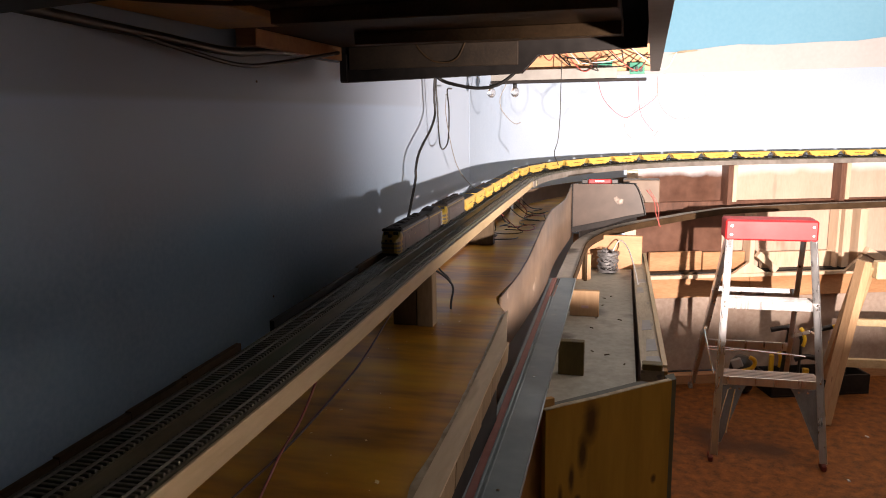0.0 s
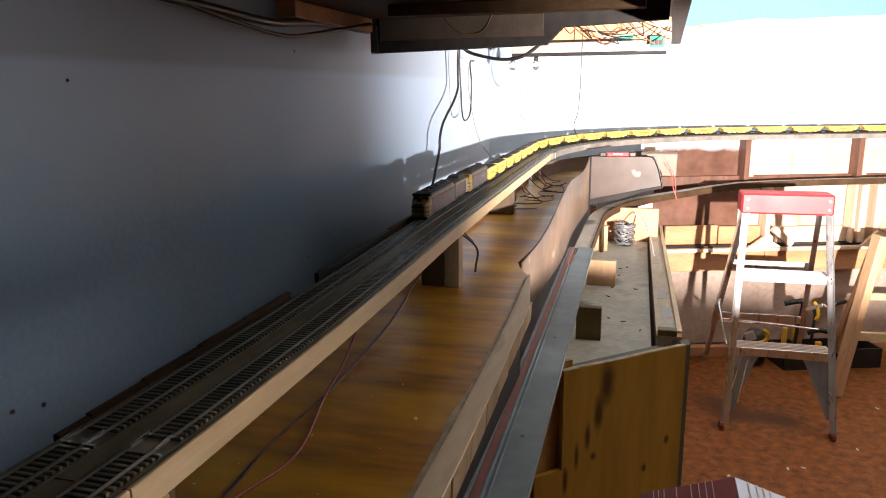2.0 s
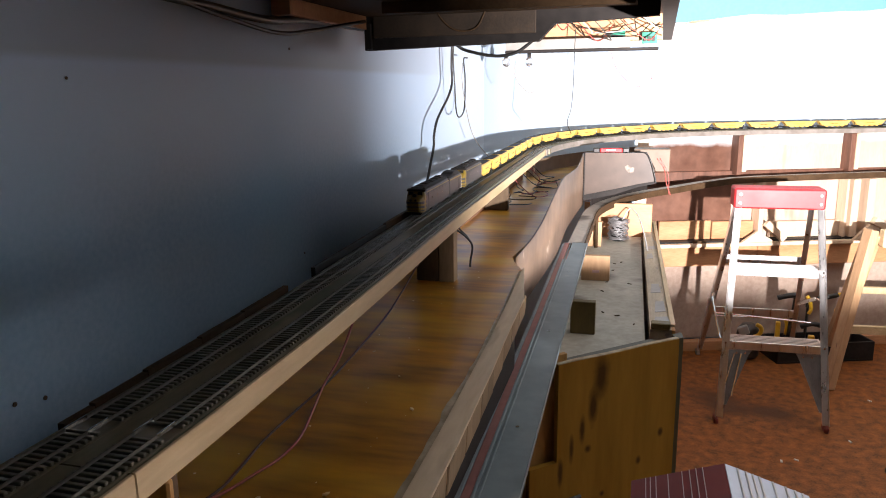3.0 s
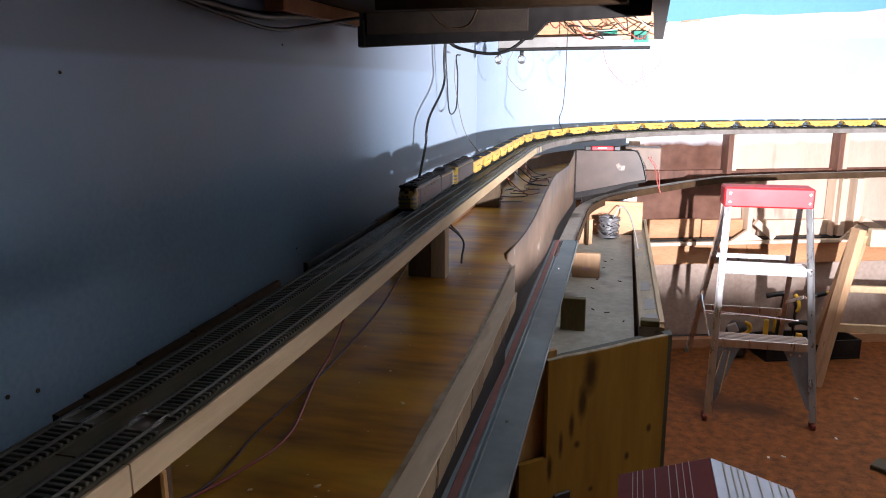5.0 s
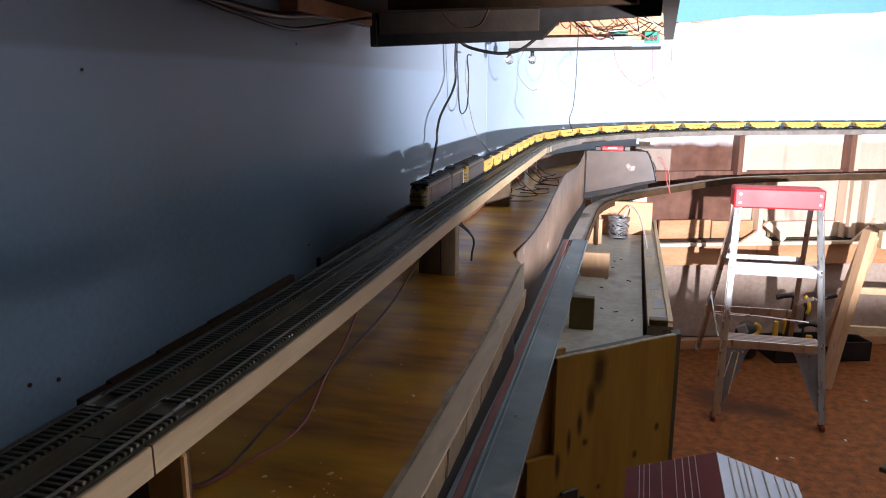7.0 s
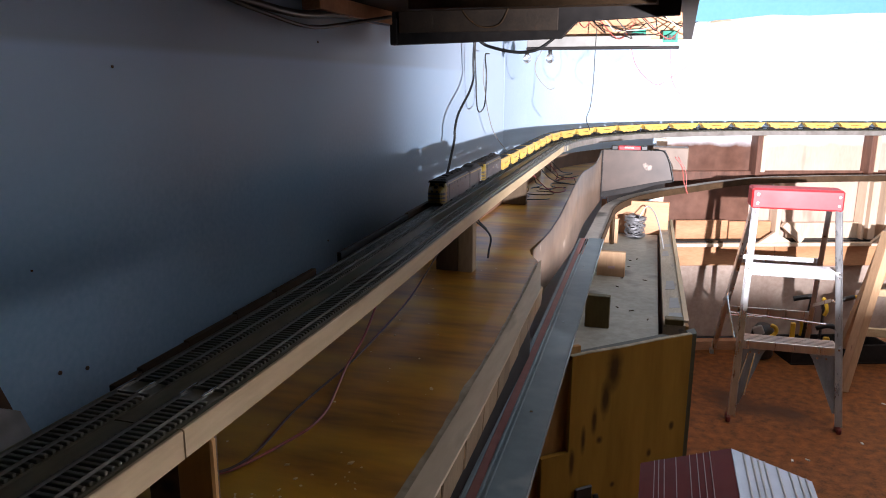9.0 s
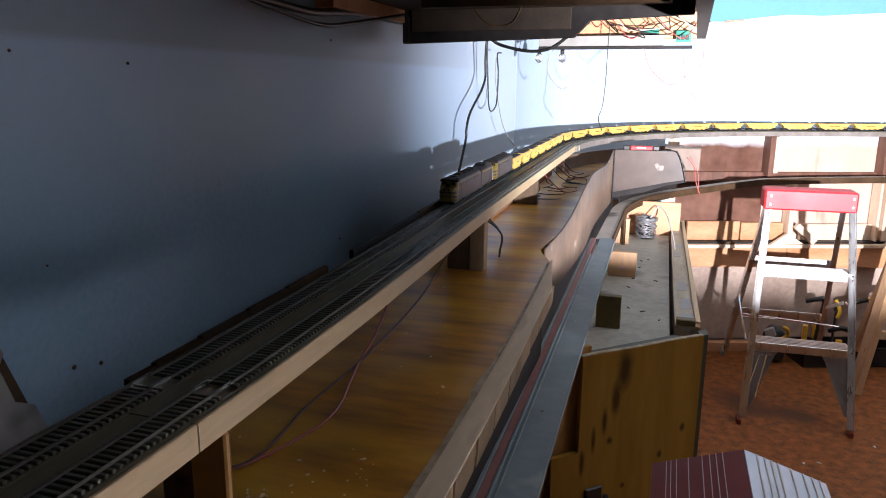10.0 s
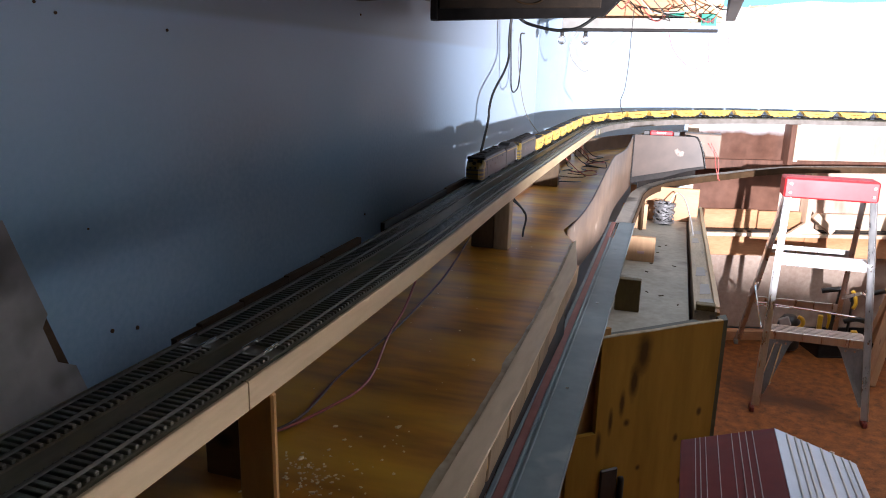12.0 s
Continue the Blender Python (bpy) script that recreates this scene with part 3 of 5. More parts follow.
skirt = thing("slatted_skirt", "upright boards under the bench edge", "skirting")
y = 0.145
while y < 0.99:
    x = float(np.interp(y + 0.036, (0.1, 0.30, 0.56, 0.73, 0.85, 1.02), (-0.1490, -0.1500, -0.1520, -0.1560, -0.1610, -0.1655)))
    m = Matrix.Translation((x + 0.0005, y, BENCH_Z - 0.0003)) @ Matrix.Rotation(radians(1.2), 4, "Z") @ Matrix.Rotation(radians(4), 4, "Y")
    part("slat", boxed((-0.006, 0.0, -0.031), (0.0, 0.0728, 0.0), 0.0012, m), SLATWOOD, skirt)
    y += 0.0757
# Black sheet paints the shade in the gap under the bench edge.
part("backing", boxed((-0.185, 0.10, BENCH_Z - 0.10), (-0.176, 1.0, BENCH_Z - 0.0185)), BLACKWOOD_SHADE, skirt, "black sheet for the shade behind the slats")

# ---------------------------------------------------------------- steel channel and lower ring
chan = thing("steel_channel", "grey painted steel channel with a red oxide side", "steel channel", at=(-0.1533, 0.8, 0), turn=1.07)
part("web", boxed((-0.0029, -1.3, 0.808), (0.0368, 1.165, 0.812)), STEEL, chan)
part("ridge", boxed((-0.0125, -1.3, 0.8082), (-0.0092, 0.955, 0.8132), 0.0006), STEEL, chan)
part("ridge", boxed((-0.0090, -1.3, 0.8080), (-0.0062, 1.165, 0.8105)), STEEL, chan)
part("ridge", boxed((-0.0060, -1.3, 0.8082), (-0.0031, 0.955, 0.8128), 0.0006), STEEL, chan)
part("flange", boxed((0.0370, -1.3, 0.804), (0.0384, 1.165, 0.813), 0.0005), STEEL, chan)
part("flange", boxed((-0.0305, -1.3, 0.775), (-0.0241, 1.165, 0.8105), 0.0012), STEEL, chan)
part("flange", boxed((-0.0239, -1.3, 0.780), (-0.0127, 1.165, 0.8112), 0.001), REDOX, chan, "red oxide painted strip")
for y in (0.02, 0.40, 0.83):
    part("screw", rod((0.012, y, 0.8122), (0.012, y, 0.8135), 0.0022, None, 8), BRIGHT, chan)
ring_line = [(x, y, float(np.interp(x, (-0.05, 0.13, 0.38, 0.69, 1.1), (0.0, 0.004, 0.024, 0.031, 0.036)))) for x, y in arc_line(-0.174, 1.05, -0.07, 1.96, 2.4)]
ring = thing("lower_track_shelf", "curved grey plywood shelf for the lower track", "shelf")
part("board", sweep(ring_line, [(-0.016, 0.810), (0.028, 0.810), (0.028, 0.792), (-0.016, 0.792)]), RINGBOARD, ring)
# Black sheet added to darken the gap between ring and end panel.
part("backing", sweep([p for p in ring_line if p[0] < 0.055 and p[1] > 2.615], [(-0.022, 0.80), (-0.018, 0.80), (-0.018, 0.900), (-0.022, 0.900)]), BLACKWOOD_SHADE, ring)
part("edge", sweep(ring_line, [(0.0283, 0.812), (0.032, 0.812), (0.032, 0.786), (0.0283, 0.786)]), DARKWOOD, ring, "dark brown shelf edge")

# ---------------------------------------------------------------- tray cabinet
cab = thing("open_tray_cabinet", "wooden cabinet with an open dusty tray on top", "cabinet")
part("tray_floor", prism([(-0.175, 1.395), (0.022, 1.575), (0.006, 2.93), (-0.215, 2.93)], 0.664, 0.676), GREYBOARD, cab)
FRONT = Matrix.Translation((-0.162, 1.352, 0)) @ Matrix.Rotation(math.atan2(0.23, 0.25), 4, "Z")
bm = prism([(-0.055, 0.0), (0.338, 0.0), (0.338, 0.688), (0.25, 0.6895), (0.15, 0.688), (0.06, 0.690), (0.012, 0.689), (0.012, 0.475), (-0.055, 0.475)], -0.012, 0, "y")
bmesh.ops.transform(bm, matrix=FRONT, verts=bm.verts)
part("front_panel", bm, PLYFRONT, cab, "knotty plywood front panel")
bm = prism([(0.012, 0.6902), (0.338, 0.6892), (0.338, 0.690), (0.25, 0.6915), (0.15, 0.690), (0.06, 0.692), (0.012, 0.691)], -0.011, -0.001, "y")
bmesh.ops.transform(bm, matrix=FRONT, verts=bm.verts)
part("panel_edge", bm, PLYEDGE, cab)
bm = boxed((-0.10, 0.012, 0.0), (0.05, 0.022, 0.70))
bmesh.ops.transform(bm, matrix=FRONT, verts=bm.verts)
part("inner_board", bm, SLEEPERPINE, cab)
part("corner_post", prism([(0.0885, 1.570), (0.104, 1.584), (0.100, 1.62), (0.0805, 1.60)], 0.0, 0.688), OLIVE, cab, "dark olive painted corner post")
part("side_rim", prism([(0.032, 1.600), (0.080, 1.602), (0.056, 2.95), (0.012, 2.95)], 0.45, 0.697), DUSTYPINE, cab)
part("side_panel", prism([(0.0805, 1.622), (0.088, 1.622), (0.064, 2.95), (0.0565, 2.95)], 0.0, 0.690), SLEEPERPINE, cab)
part("rim_lip", prism([(0.0765, 1.625), (0.0875, 1.625), (0.0635, 2.95), (0.0525, 2.95)], 0.6975, 0.703), PINE, cab)
for y0, y1, w0, w1 in ((1.645, 1.70, 0.006, 0.042), (1.73, 1.83, 0.010, 0.036), (1.90, 2.00, 0.004, 0.030), (2.30, 2.38, 0.0, 0.022), (2.44, 2.50, 0.006, 0.034)):
    x = 0.036 - 0.0148 * (y0 - 1.6)
    part("tape_patch", prism([(x + w0, y0), (x + w1, y0 + 0.012), (x + w1 - 0.004, y1), (x + w0 + 0.003, y1 - 0.008)], 0.6972, 0.6978), TAPE, cab, "grey tape patch")
part("corner_block", boxed((0.034, 1.597, 0.6975), (0.076, 1.622, 0.712), 0.002), OLIVEWOOD, cab)
# Dark strip that paints the inner shadow along the tray front.
bm = prism([(0.010, 0.004), (0.300, 0.004), (0.292, 0.030), (0.020, 0.026)], 0.6765, 0.6835)
bmesh.ops.transform(bm, matrix=FRONT, verts=bm.verts)
part("front_shade_strip", bm, TRAYSHADE, cab, "dark grey strip for the shadow inside the tray front")
part("rear_board", boxed((-0.205, 2.75, 0.676), (0.045, 2.768, 0.802), 0.002), ORANGE, cab, "bright orange pine board")
part("inner_side", prism([(-0.20, 1.45), (-0.185, 1.45), (-0.225, 2.93), (-0.24, 2.93)], 0.0, 0.70), SLEEPERPINE, cab)
bm = box(bmesh.new(), (0.030, -0.020, 0.20), (0.075, -0.0125, 0.388), 0.003, FRONT)
part("handle", bm, BLACK, cab, "dark metal bracket")
part("handle_grip", tube([FRONT @ Vector(v) for v in ((0.085, -0.018, 0.20), (0.085, -0.02, 0.30), (0.084, -0.021, 0.352), (0.083, -0.019, 0.362))], 0.007), BLACK, cab, "black curved grip", True)

for (x0, x1, y0, y1, h, mat, name) in ((-0.146, -0.090, 1.592, 1.612, 0.0775, OLIVEWOOD, "dark"), (-0.160, -0.079, 2.078, 2.098, 0.0745, SAWPINE, "orange"), (-0.178, -0.128, 2.550, 2.570, 0.09, SAWPINE, "orange")):
    tagged(part("riser_block", boxed((x0, y0, 0.676), (x1, y1, 0.676 + h), 0.0015), mat), name + " pine riser block standing in the tray", "block", "riser blocks in the tray")
tagged(part("ink_mark", boxed((-0.128, 2.0765, 0.700), (-0.108, 2.0779, 0.708)), STRIPE), "pink ink mark on a riser block", "mark")
tagged(part("dowel", rod((-0.145, 2.535, 0.676), (-0.145, 2.535, 0.785), 0.006), DARKWOOD, None, "", True), "dark wooden dowel standing in the tray", "dowel")
coil = bmesh.new()
pts = []
rnd = random.Random(4)
for i in range(420):
    a = i * 0.52
    k = i / 420
    r = 0.033 + 0.009 * math.sin(i * 0.37) * rnd.random()
    pts.append((-0.074 + r * math.cos(a), 2.675 + r * math.sin(a), 0.682 + 0.070 * (0.5 + 0.5 * math.sin(i * 0.083 + rnd.random() * 0.5)) + 0.004 * rnd.random()))
tube(pts, 0.0017, coil, 5, 2)
coil_ob = thing("wire_coil", "tangled coil of grey bare wire in the tray", "wire coil")
part("strand", coil, FOIL, coil_ob, "", True)
for k in range(5):
    a = k * 1.3
    part("strand_end", tube([(-0.074 + 0.02 * math.cos(a), 2.675 + 0.02 * math.sin(a), 0.732), (-0.074 + 0.026 * math.cos(a + 0.5), 2.675 + 0.026 * math.sin(a + 0.5), 0.754), (-0.074 + 0.012 * math.cos(a + 1), 2.675 + 0.03 * math.sin(a), 0.764)], 0.0016, None, 5, 4), FOIL, coil_ob, "", True)
part("core", rod((-0.074, 2.675, 0.6765), (-0.074, 2.675, 0.728), 0.022, None, 16), BLACK, coil_ob, "", True)
part("loose_end", tube([(-0.06, 2.67, 0.754), (-0.035, 2.70, 0.792), (-0.005, 2.64, 0.775), (0.018, 2.50, 0.735), (0.03, 2.40, 0.702)], 0.0022), PALEWIRE, coil_ob, "", True)
crumbs = bmesh.new()
for i in range(9):
    x, y = rnd.uniform(-0.10, 0.0), rnd.uniform(1.62, 2.4)
    box(crumbs, (-0.007 * rnd.random() - 0.002, -0.0012, 0), (0.005, 0.0012, 0.002), 0, Matrix.Translation((x, y, 0.6762)) @ Matrix.Rotation(rnd.random() * 3, 4, "Z"))
tagged(part("tray_scraps", crumbs, DARKWOOD), "dark wood splinters on the tray", "scraps", kind="stuff")

# ---------------------------------------------------------------- hardboard fascias
fascia_line = smooth_line([(-0.2235, 1.285, 0), (-0.214, 1.5, 0), (-0.207, 1.8, 0), (-0.216, 2.15, 0), (-0.2055, 2.612, 0)], 14)
bm = bmesh.new()
rows = []
for i, p in enumerate(fascia_line):
    k = i / (len(fascia_line) - 1)
    top = float(np.interp(p.y, (1.285, 1.45, 1.56, 1.66, 1.76, 1.88, 2.05, 2.25, 2.42, 2.53, 2.612), (0.924, 0.930, 0.941, 0.960, 0.978, 0.987, 0.984, 0.974, 0.971, 0.982, 1.001)))
    rows.append([bm.verts.new((p.x + o, p.y, h)) for o, h in ((0, 0.818), (0.005, 0.818), (0.005, top), (0, top))])
for a, c in zip(rows, rows[1:]):
    for i in range(4):
        bm.faces.new((a[i], a[(i + 1) % 4], c[(i + 1) % 4], c[i]))
bm.faces.new(rows[0]), bm.faces.new(rows[-1][::-1])
tagged(part("hardboard_fascia", bm, HARDBOARD, None, "brown hardboard fascia with a wavy top edge", True), category="fascia")
end = thing("hardboard_end_panel", "brown hardboard panel closing the bench end", "panel")
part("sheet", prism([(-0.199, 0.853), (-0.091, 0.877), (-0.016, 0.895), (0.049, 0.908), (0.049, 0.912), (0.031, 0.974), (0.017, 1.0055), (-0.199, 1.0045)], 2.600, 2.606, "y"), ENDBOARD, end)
part("top_cap", boxed((-0.199, 2.6065, 0.990), (0.017, 2.70, 1.000), 0.001), DARKWOOD, end)
# Black band paints the shade in the gap under the sheet.
part("gap_shade_strip", prism([(-0.199, 0.832), (-0.091, 0.857), (-0.010, 0.886), (0.049, 0.899), (0.049, 0.9075), (-0.016, 0.8945), (-0.091, 0.8765), (-0.199, 0.8525)], 2.598, 2.612, "y"), BLACKWOOD_SHADE, end, "black strip for the shadow gap below the panel")
part("corner_strip", boxed((-0.2000, 2.5945, 0.835), (-0.1960, 2.5995, 1.005), 0.0005), BLACKWOOD_SHADE, end)

lvl = thing("spirit_level", "small red and black spirit level on the bench end", "spirit level", at=(-0.105, 2.64, 1.0005), turn=3)
part("body", boxed((-0.042, -0.008, 0), (0.036, 0.008, 0.018), 0.003), REDPLASTIC, lvl)
for x0, x1 in ((-0.066, -0.0425), (0.0365, 0.06)):
    part("end_cap", boxed((x0, -0.009, 0), (x1, 0.009, 0.019), 0.003), BLACK, lvl)
part("vial", rod((-0.02, -0.0085, 0.012), (0.012, -0.0085, 0.012), 0.003), WHITECARD, lvl)
tagged(part("wood_offcut", boxed((-0.03, 2.78, 0.9205), (0.10, 2.86, 1.004), 0.003), HARDBOARD), "brown wooden offcut behind the bench end", "offcut")
tagged(part("shelf_riser", boxed((-0.02, 3.13, 0.60), (0.025, 3.165, PLANK_Z - 0.0195), 0.002), PINE_Z), "pale wooden riser under the track shelf", "riser")

# ---------------------------------------------------------------- framing below the back wall
frame_ob = thing("wall_framing", "open pine framing with hardboard backing", "framing")
frame_ob.matrix_world = BACKM
part("panel", boxed((-0.42, 0.10, 0.53), (0.235, 0.106, 1.008)), SPRAYBROWN, frame_ob, "dark hardboard with white overspray")
for u0, u1 in ((0.2365, 0.79), (0.7915, 1.36), (1.3615, 3.2)):
    part("panel", boxed((u0, 0.10, 0.53), (u1, 0.106, 1.008)), PINKPLY, frame_ob, "pinkish plywood with white overspray")
part("lower_sheet", boxed((-0.42, 0.06, 0.046), (3.2, 0.066, 0.415)), GREYSHEET, frame_ob)
part("bottom_plate", boxed((-0.42, 0.0, 0.0), (3.2, 0.045, 0.045), 0.002), ORANGE, frame_ob)
part("rail_board", boxed((-0.42, 0.02, 0.410), (0.34, 0.04, 0.505), 0.002), ORANGE, frame_ob)
part("rail_board", boxed((0.342, 0.02, 0.405), (3.2, 0.04, 0.503), 0.002), ORANGE, frame_ob)
part("ledge", boxed((-0.42, -0.012, 0.5055), (3.2, 0.099, 0.522), 0.002), PINE_Z, frame_ob)
# Solid black strip stands in for the dark shade line above the ledge.
part("shadow_gap_strip", boxed((-0.42, 0.012, 0.5225), (3.2, 0.099, 0.530)), BLACKWOOD_SHADE, frame_ob)
for u in (0.218, 0.748, 1.30, 1.85, 2.45):
    # Dark strip paints the stud's shaded side and the shadow beside it.
    part("stud", boxed((u, 0.03, 0.83), (u + 0.022, 0.099, 1.010), 0.002), REDBROWN, frame_ob, "red-brown strip for the shaded side of a stud")
    part("stud_face", boxed((u + 0.0225, 0.026, 0.845), (u + 0.042, 0.060, 1.010), 0.002), PINE_Z, frame_ob, "pale pine stud")
for u, w in ((0.335, 0.022), (0.745, 0.012), (0.775, 0.035), (0.850, 0.040), (1.42, 0.04), (1.9, 0.04)):
    part("lower_stud", boxed((u, 0.02, 0.5305), (u + w, 0.090, 0.800), 0.002), PINE_Z, frame_ob)
part("cross_rail", boxed((-0.42, 0.075, 0.80), (3.2, 0.0985, 0.845), 0.002), REDBROWN, frame_ob)
part("brace", beam((0.36, 0.0, 0.61), (0.45, 0.0, 0.532), 0.03, 0.03), PINE_Z, frame_ob)
part("brace", beam((0.875, 0.0, 0.61), (1.02, 0.0, 0.532), 0.03, 0.035), PINE_Z, frame_ob)
for u0, u1, z1, mat in ((-0.12, 0.125, 0.618, ORANGE), (0.132, 0.33, 0.612, ORANGE), (0.41, 0.80, 0.605, PINE_Z)):
    part("low_board", boxed((u0, 0.055, 0.5305), (u1, 0.0745, z1), 0.002), mat, frame_ob)
for u0, tall in ((0.245, 0.052), (0.78, 0.07)):
    m = BACKM @ Matrix.Translation((u0, -0.004, 0.5225))
    bm = prism([(0, 0), (0.155, 0.003), (0.075, tall)], 0, 0.018, "y")
    ob = part("gusset_offcut", bm, PINE_Z)
    ob.matrix_world = m @ Matrix.Translation((0, -0.008, 0))
    tagged(ob, "triangular pine offcut lying on the ledge", "offcut", "offcuts on the ledge")
ob = part("bent_offcut", tube([(0, 0, 0.006), (0.035, 0.0, 0.008), (0.06, -0.004, 0.006)], 0.006), DARKWOOD, None, "", True)
ob.matrix_world = BACKM @ Matrix.Translation((0.02, -0.003, 0.5225))
tagged(ob, "small dark stick lying on the ledge", "stick")

# ---------------------------------------------------------------- upper deck
deck = thing("upper_deck", "dark underside of an upper layout deck", "shelf")
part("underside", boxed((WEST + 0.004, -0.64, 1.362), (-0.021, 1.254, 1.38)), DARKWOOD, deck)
part("far_underside", boxed((WEST + 0.004, 1.276, 1.44), (0.045, 2.6, 1.455)), BLACKWOOD_SHADE, deck)
part("cross_beam", prism([(-0.497, 1.303), (-0.182, 1.311), (-0.155, 1.339), (0.015, 1.346), (0.018, 1.455), (-0.497, 1.455)], 1.255, 1.275, "y"), BLACKWOOD_SHADE, deck)
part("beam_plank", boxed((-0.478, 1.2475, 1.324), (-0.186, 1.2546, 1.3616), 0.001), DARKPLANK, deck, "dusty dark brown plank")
part("beam_lip", boxed((-0.495, 1.247, 1.3045), (-0.482, 1.2545, 1.35), 0.001), BLACKWOOD_SHADE, deck)
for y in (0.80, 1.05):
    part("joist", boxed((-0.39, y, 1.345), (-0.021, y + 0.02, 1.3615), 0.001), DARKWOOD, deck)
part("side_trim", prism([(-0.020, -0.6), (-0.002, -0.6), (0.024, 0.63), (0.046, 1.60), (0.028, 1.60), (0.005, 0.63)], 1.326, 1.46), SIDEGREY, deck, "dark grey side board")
part("far_joist", boxed((-0.42, 2.262, 1.365), (0.04, 2.28, 1.4395), 0.001), ORANGE, deck, "bright orange pine joist")
part("far_strip", boxed((-0.412, 2.20, 1.342), (-0.05, 2.215, 1.372), 0.001), TAPE, deck, "grey metal strip")
part("far_board", boxed((-0.412, 2.19, 1.334), (0.03, 2.225, 1.3415), 0.001), BLACKWOOD_SHADE, deck)
part("near_beam", prism([(-0.520, 1.2945), (-0.430, 1.2973), (-0.332, 1.3004), (-0.247, 1.3045), (-0.238, 1.3615), (-0.520, 1.3615)], 0.29, 0.38, "y"), BLACKWOOD_SHADE, deck)
part("soffit_board", boxed((-0.505, 0.50, 1.3535), (-0.398, 0.885, 1.3618), 0.001), SLEEPERPINE, deck, "bare orange-brown board")
part("wall_joist", boxed((-0.52, 0.95, 1.339), (-0.49, 1.2465, 1.3618), 0.001), ORANGE, deck, "bare orange pine joist")
for x, z in ((-0.085, 1.376), (0.005, 1.370)):
    pcb = thing("circuit_board", "small green circuit board under the deck", "circuit board", "circuit boards under the deck", at=(x, 2.238, z))
    part("board", boxed((-0.022, 0, -0.016), (0.02, 0.003, 0.016), 0.0005), GREENPCB, pcb)
    for k in range(3):
        part("chip", boxed((-0.018 + k * 0.012, -0.004, -0.010), (-0.010 + k * 0.012, -0.0002, 0.004), 0.0005), BLACK, pcb)
for x in (-0.411, -0.341):
    lampo = thing("bulb", "small clear glass bulb under the deck, unlit", "bulb", "bulbs under the deck", at=(x, 2.205, 1.3335))
    part("socket", rod((0, 0, 0), (0, 0, -0.012), 0.006), BLACK, lampo, "", True)
    bm = bmesh.new()
    bmesh.ops.create_uvsphere(bm, u_segments=16, v_segments=10, radius=0.0125, matrix=Matrix.Translation((0, 0, -0.0245)) @ Matrix.Diagonal((1, 1, 1.15, 1)))
    part("glass", bm, GLASSY, lampo, "clear glass", True)

back_sky = thing("sky_backdrop", "painted backdrop, blue sky over a white band", "backdrop")
back_sky.matrix_world = BACKM
part("sky_panel", boxed((-0.42, 0.062, 1.44), (3.2, 0.068, 2.35)), SKY, back_sky)
crest = [(-0.42, 1.500), (-0.08, 1.502), (0.0, 1.502), (0.06, 1.513), (0.15, 1.524), (0.24, 1.533), (0.40, 1.530), (0.62, 1.542), (0.78, 1.545), (0.92, 1.562), (1.2, 1.575), (1.7, 1.56), (3.2, 1.58)]
part("cloud_band", prism([(3.2, 1.48), (-0.42, 1.405)] + [(a, h) for a, h in crest], 0.056, 0.0615, "y"), CLOUD, back_sky, "white painted band with a wavy crest")
ob = part("sand_patch", prism([(-0.07, 1.492), (0.06, 1.507), (0.05, 1.5125), (-0.02, 1.5075)], 0.053, 0.0555, "y"), PLYEDGE, back_sky)

# ---------------------------------------------------------------- stepladder
lad = thing("stepladder", "aluminium stepladder with a red plastic top cap", "stepladder", at=(0.492, 2.90, 0), turn=1.5)


def ladder_side(z):
    k = z / 0.8
    return -0.23 + 0.185 * k, 0.188 - 0.042 * k


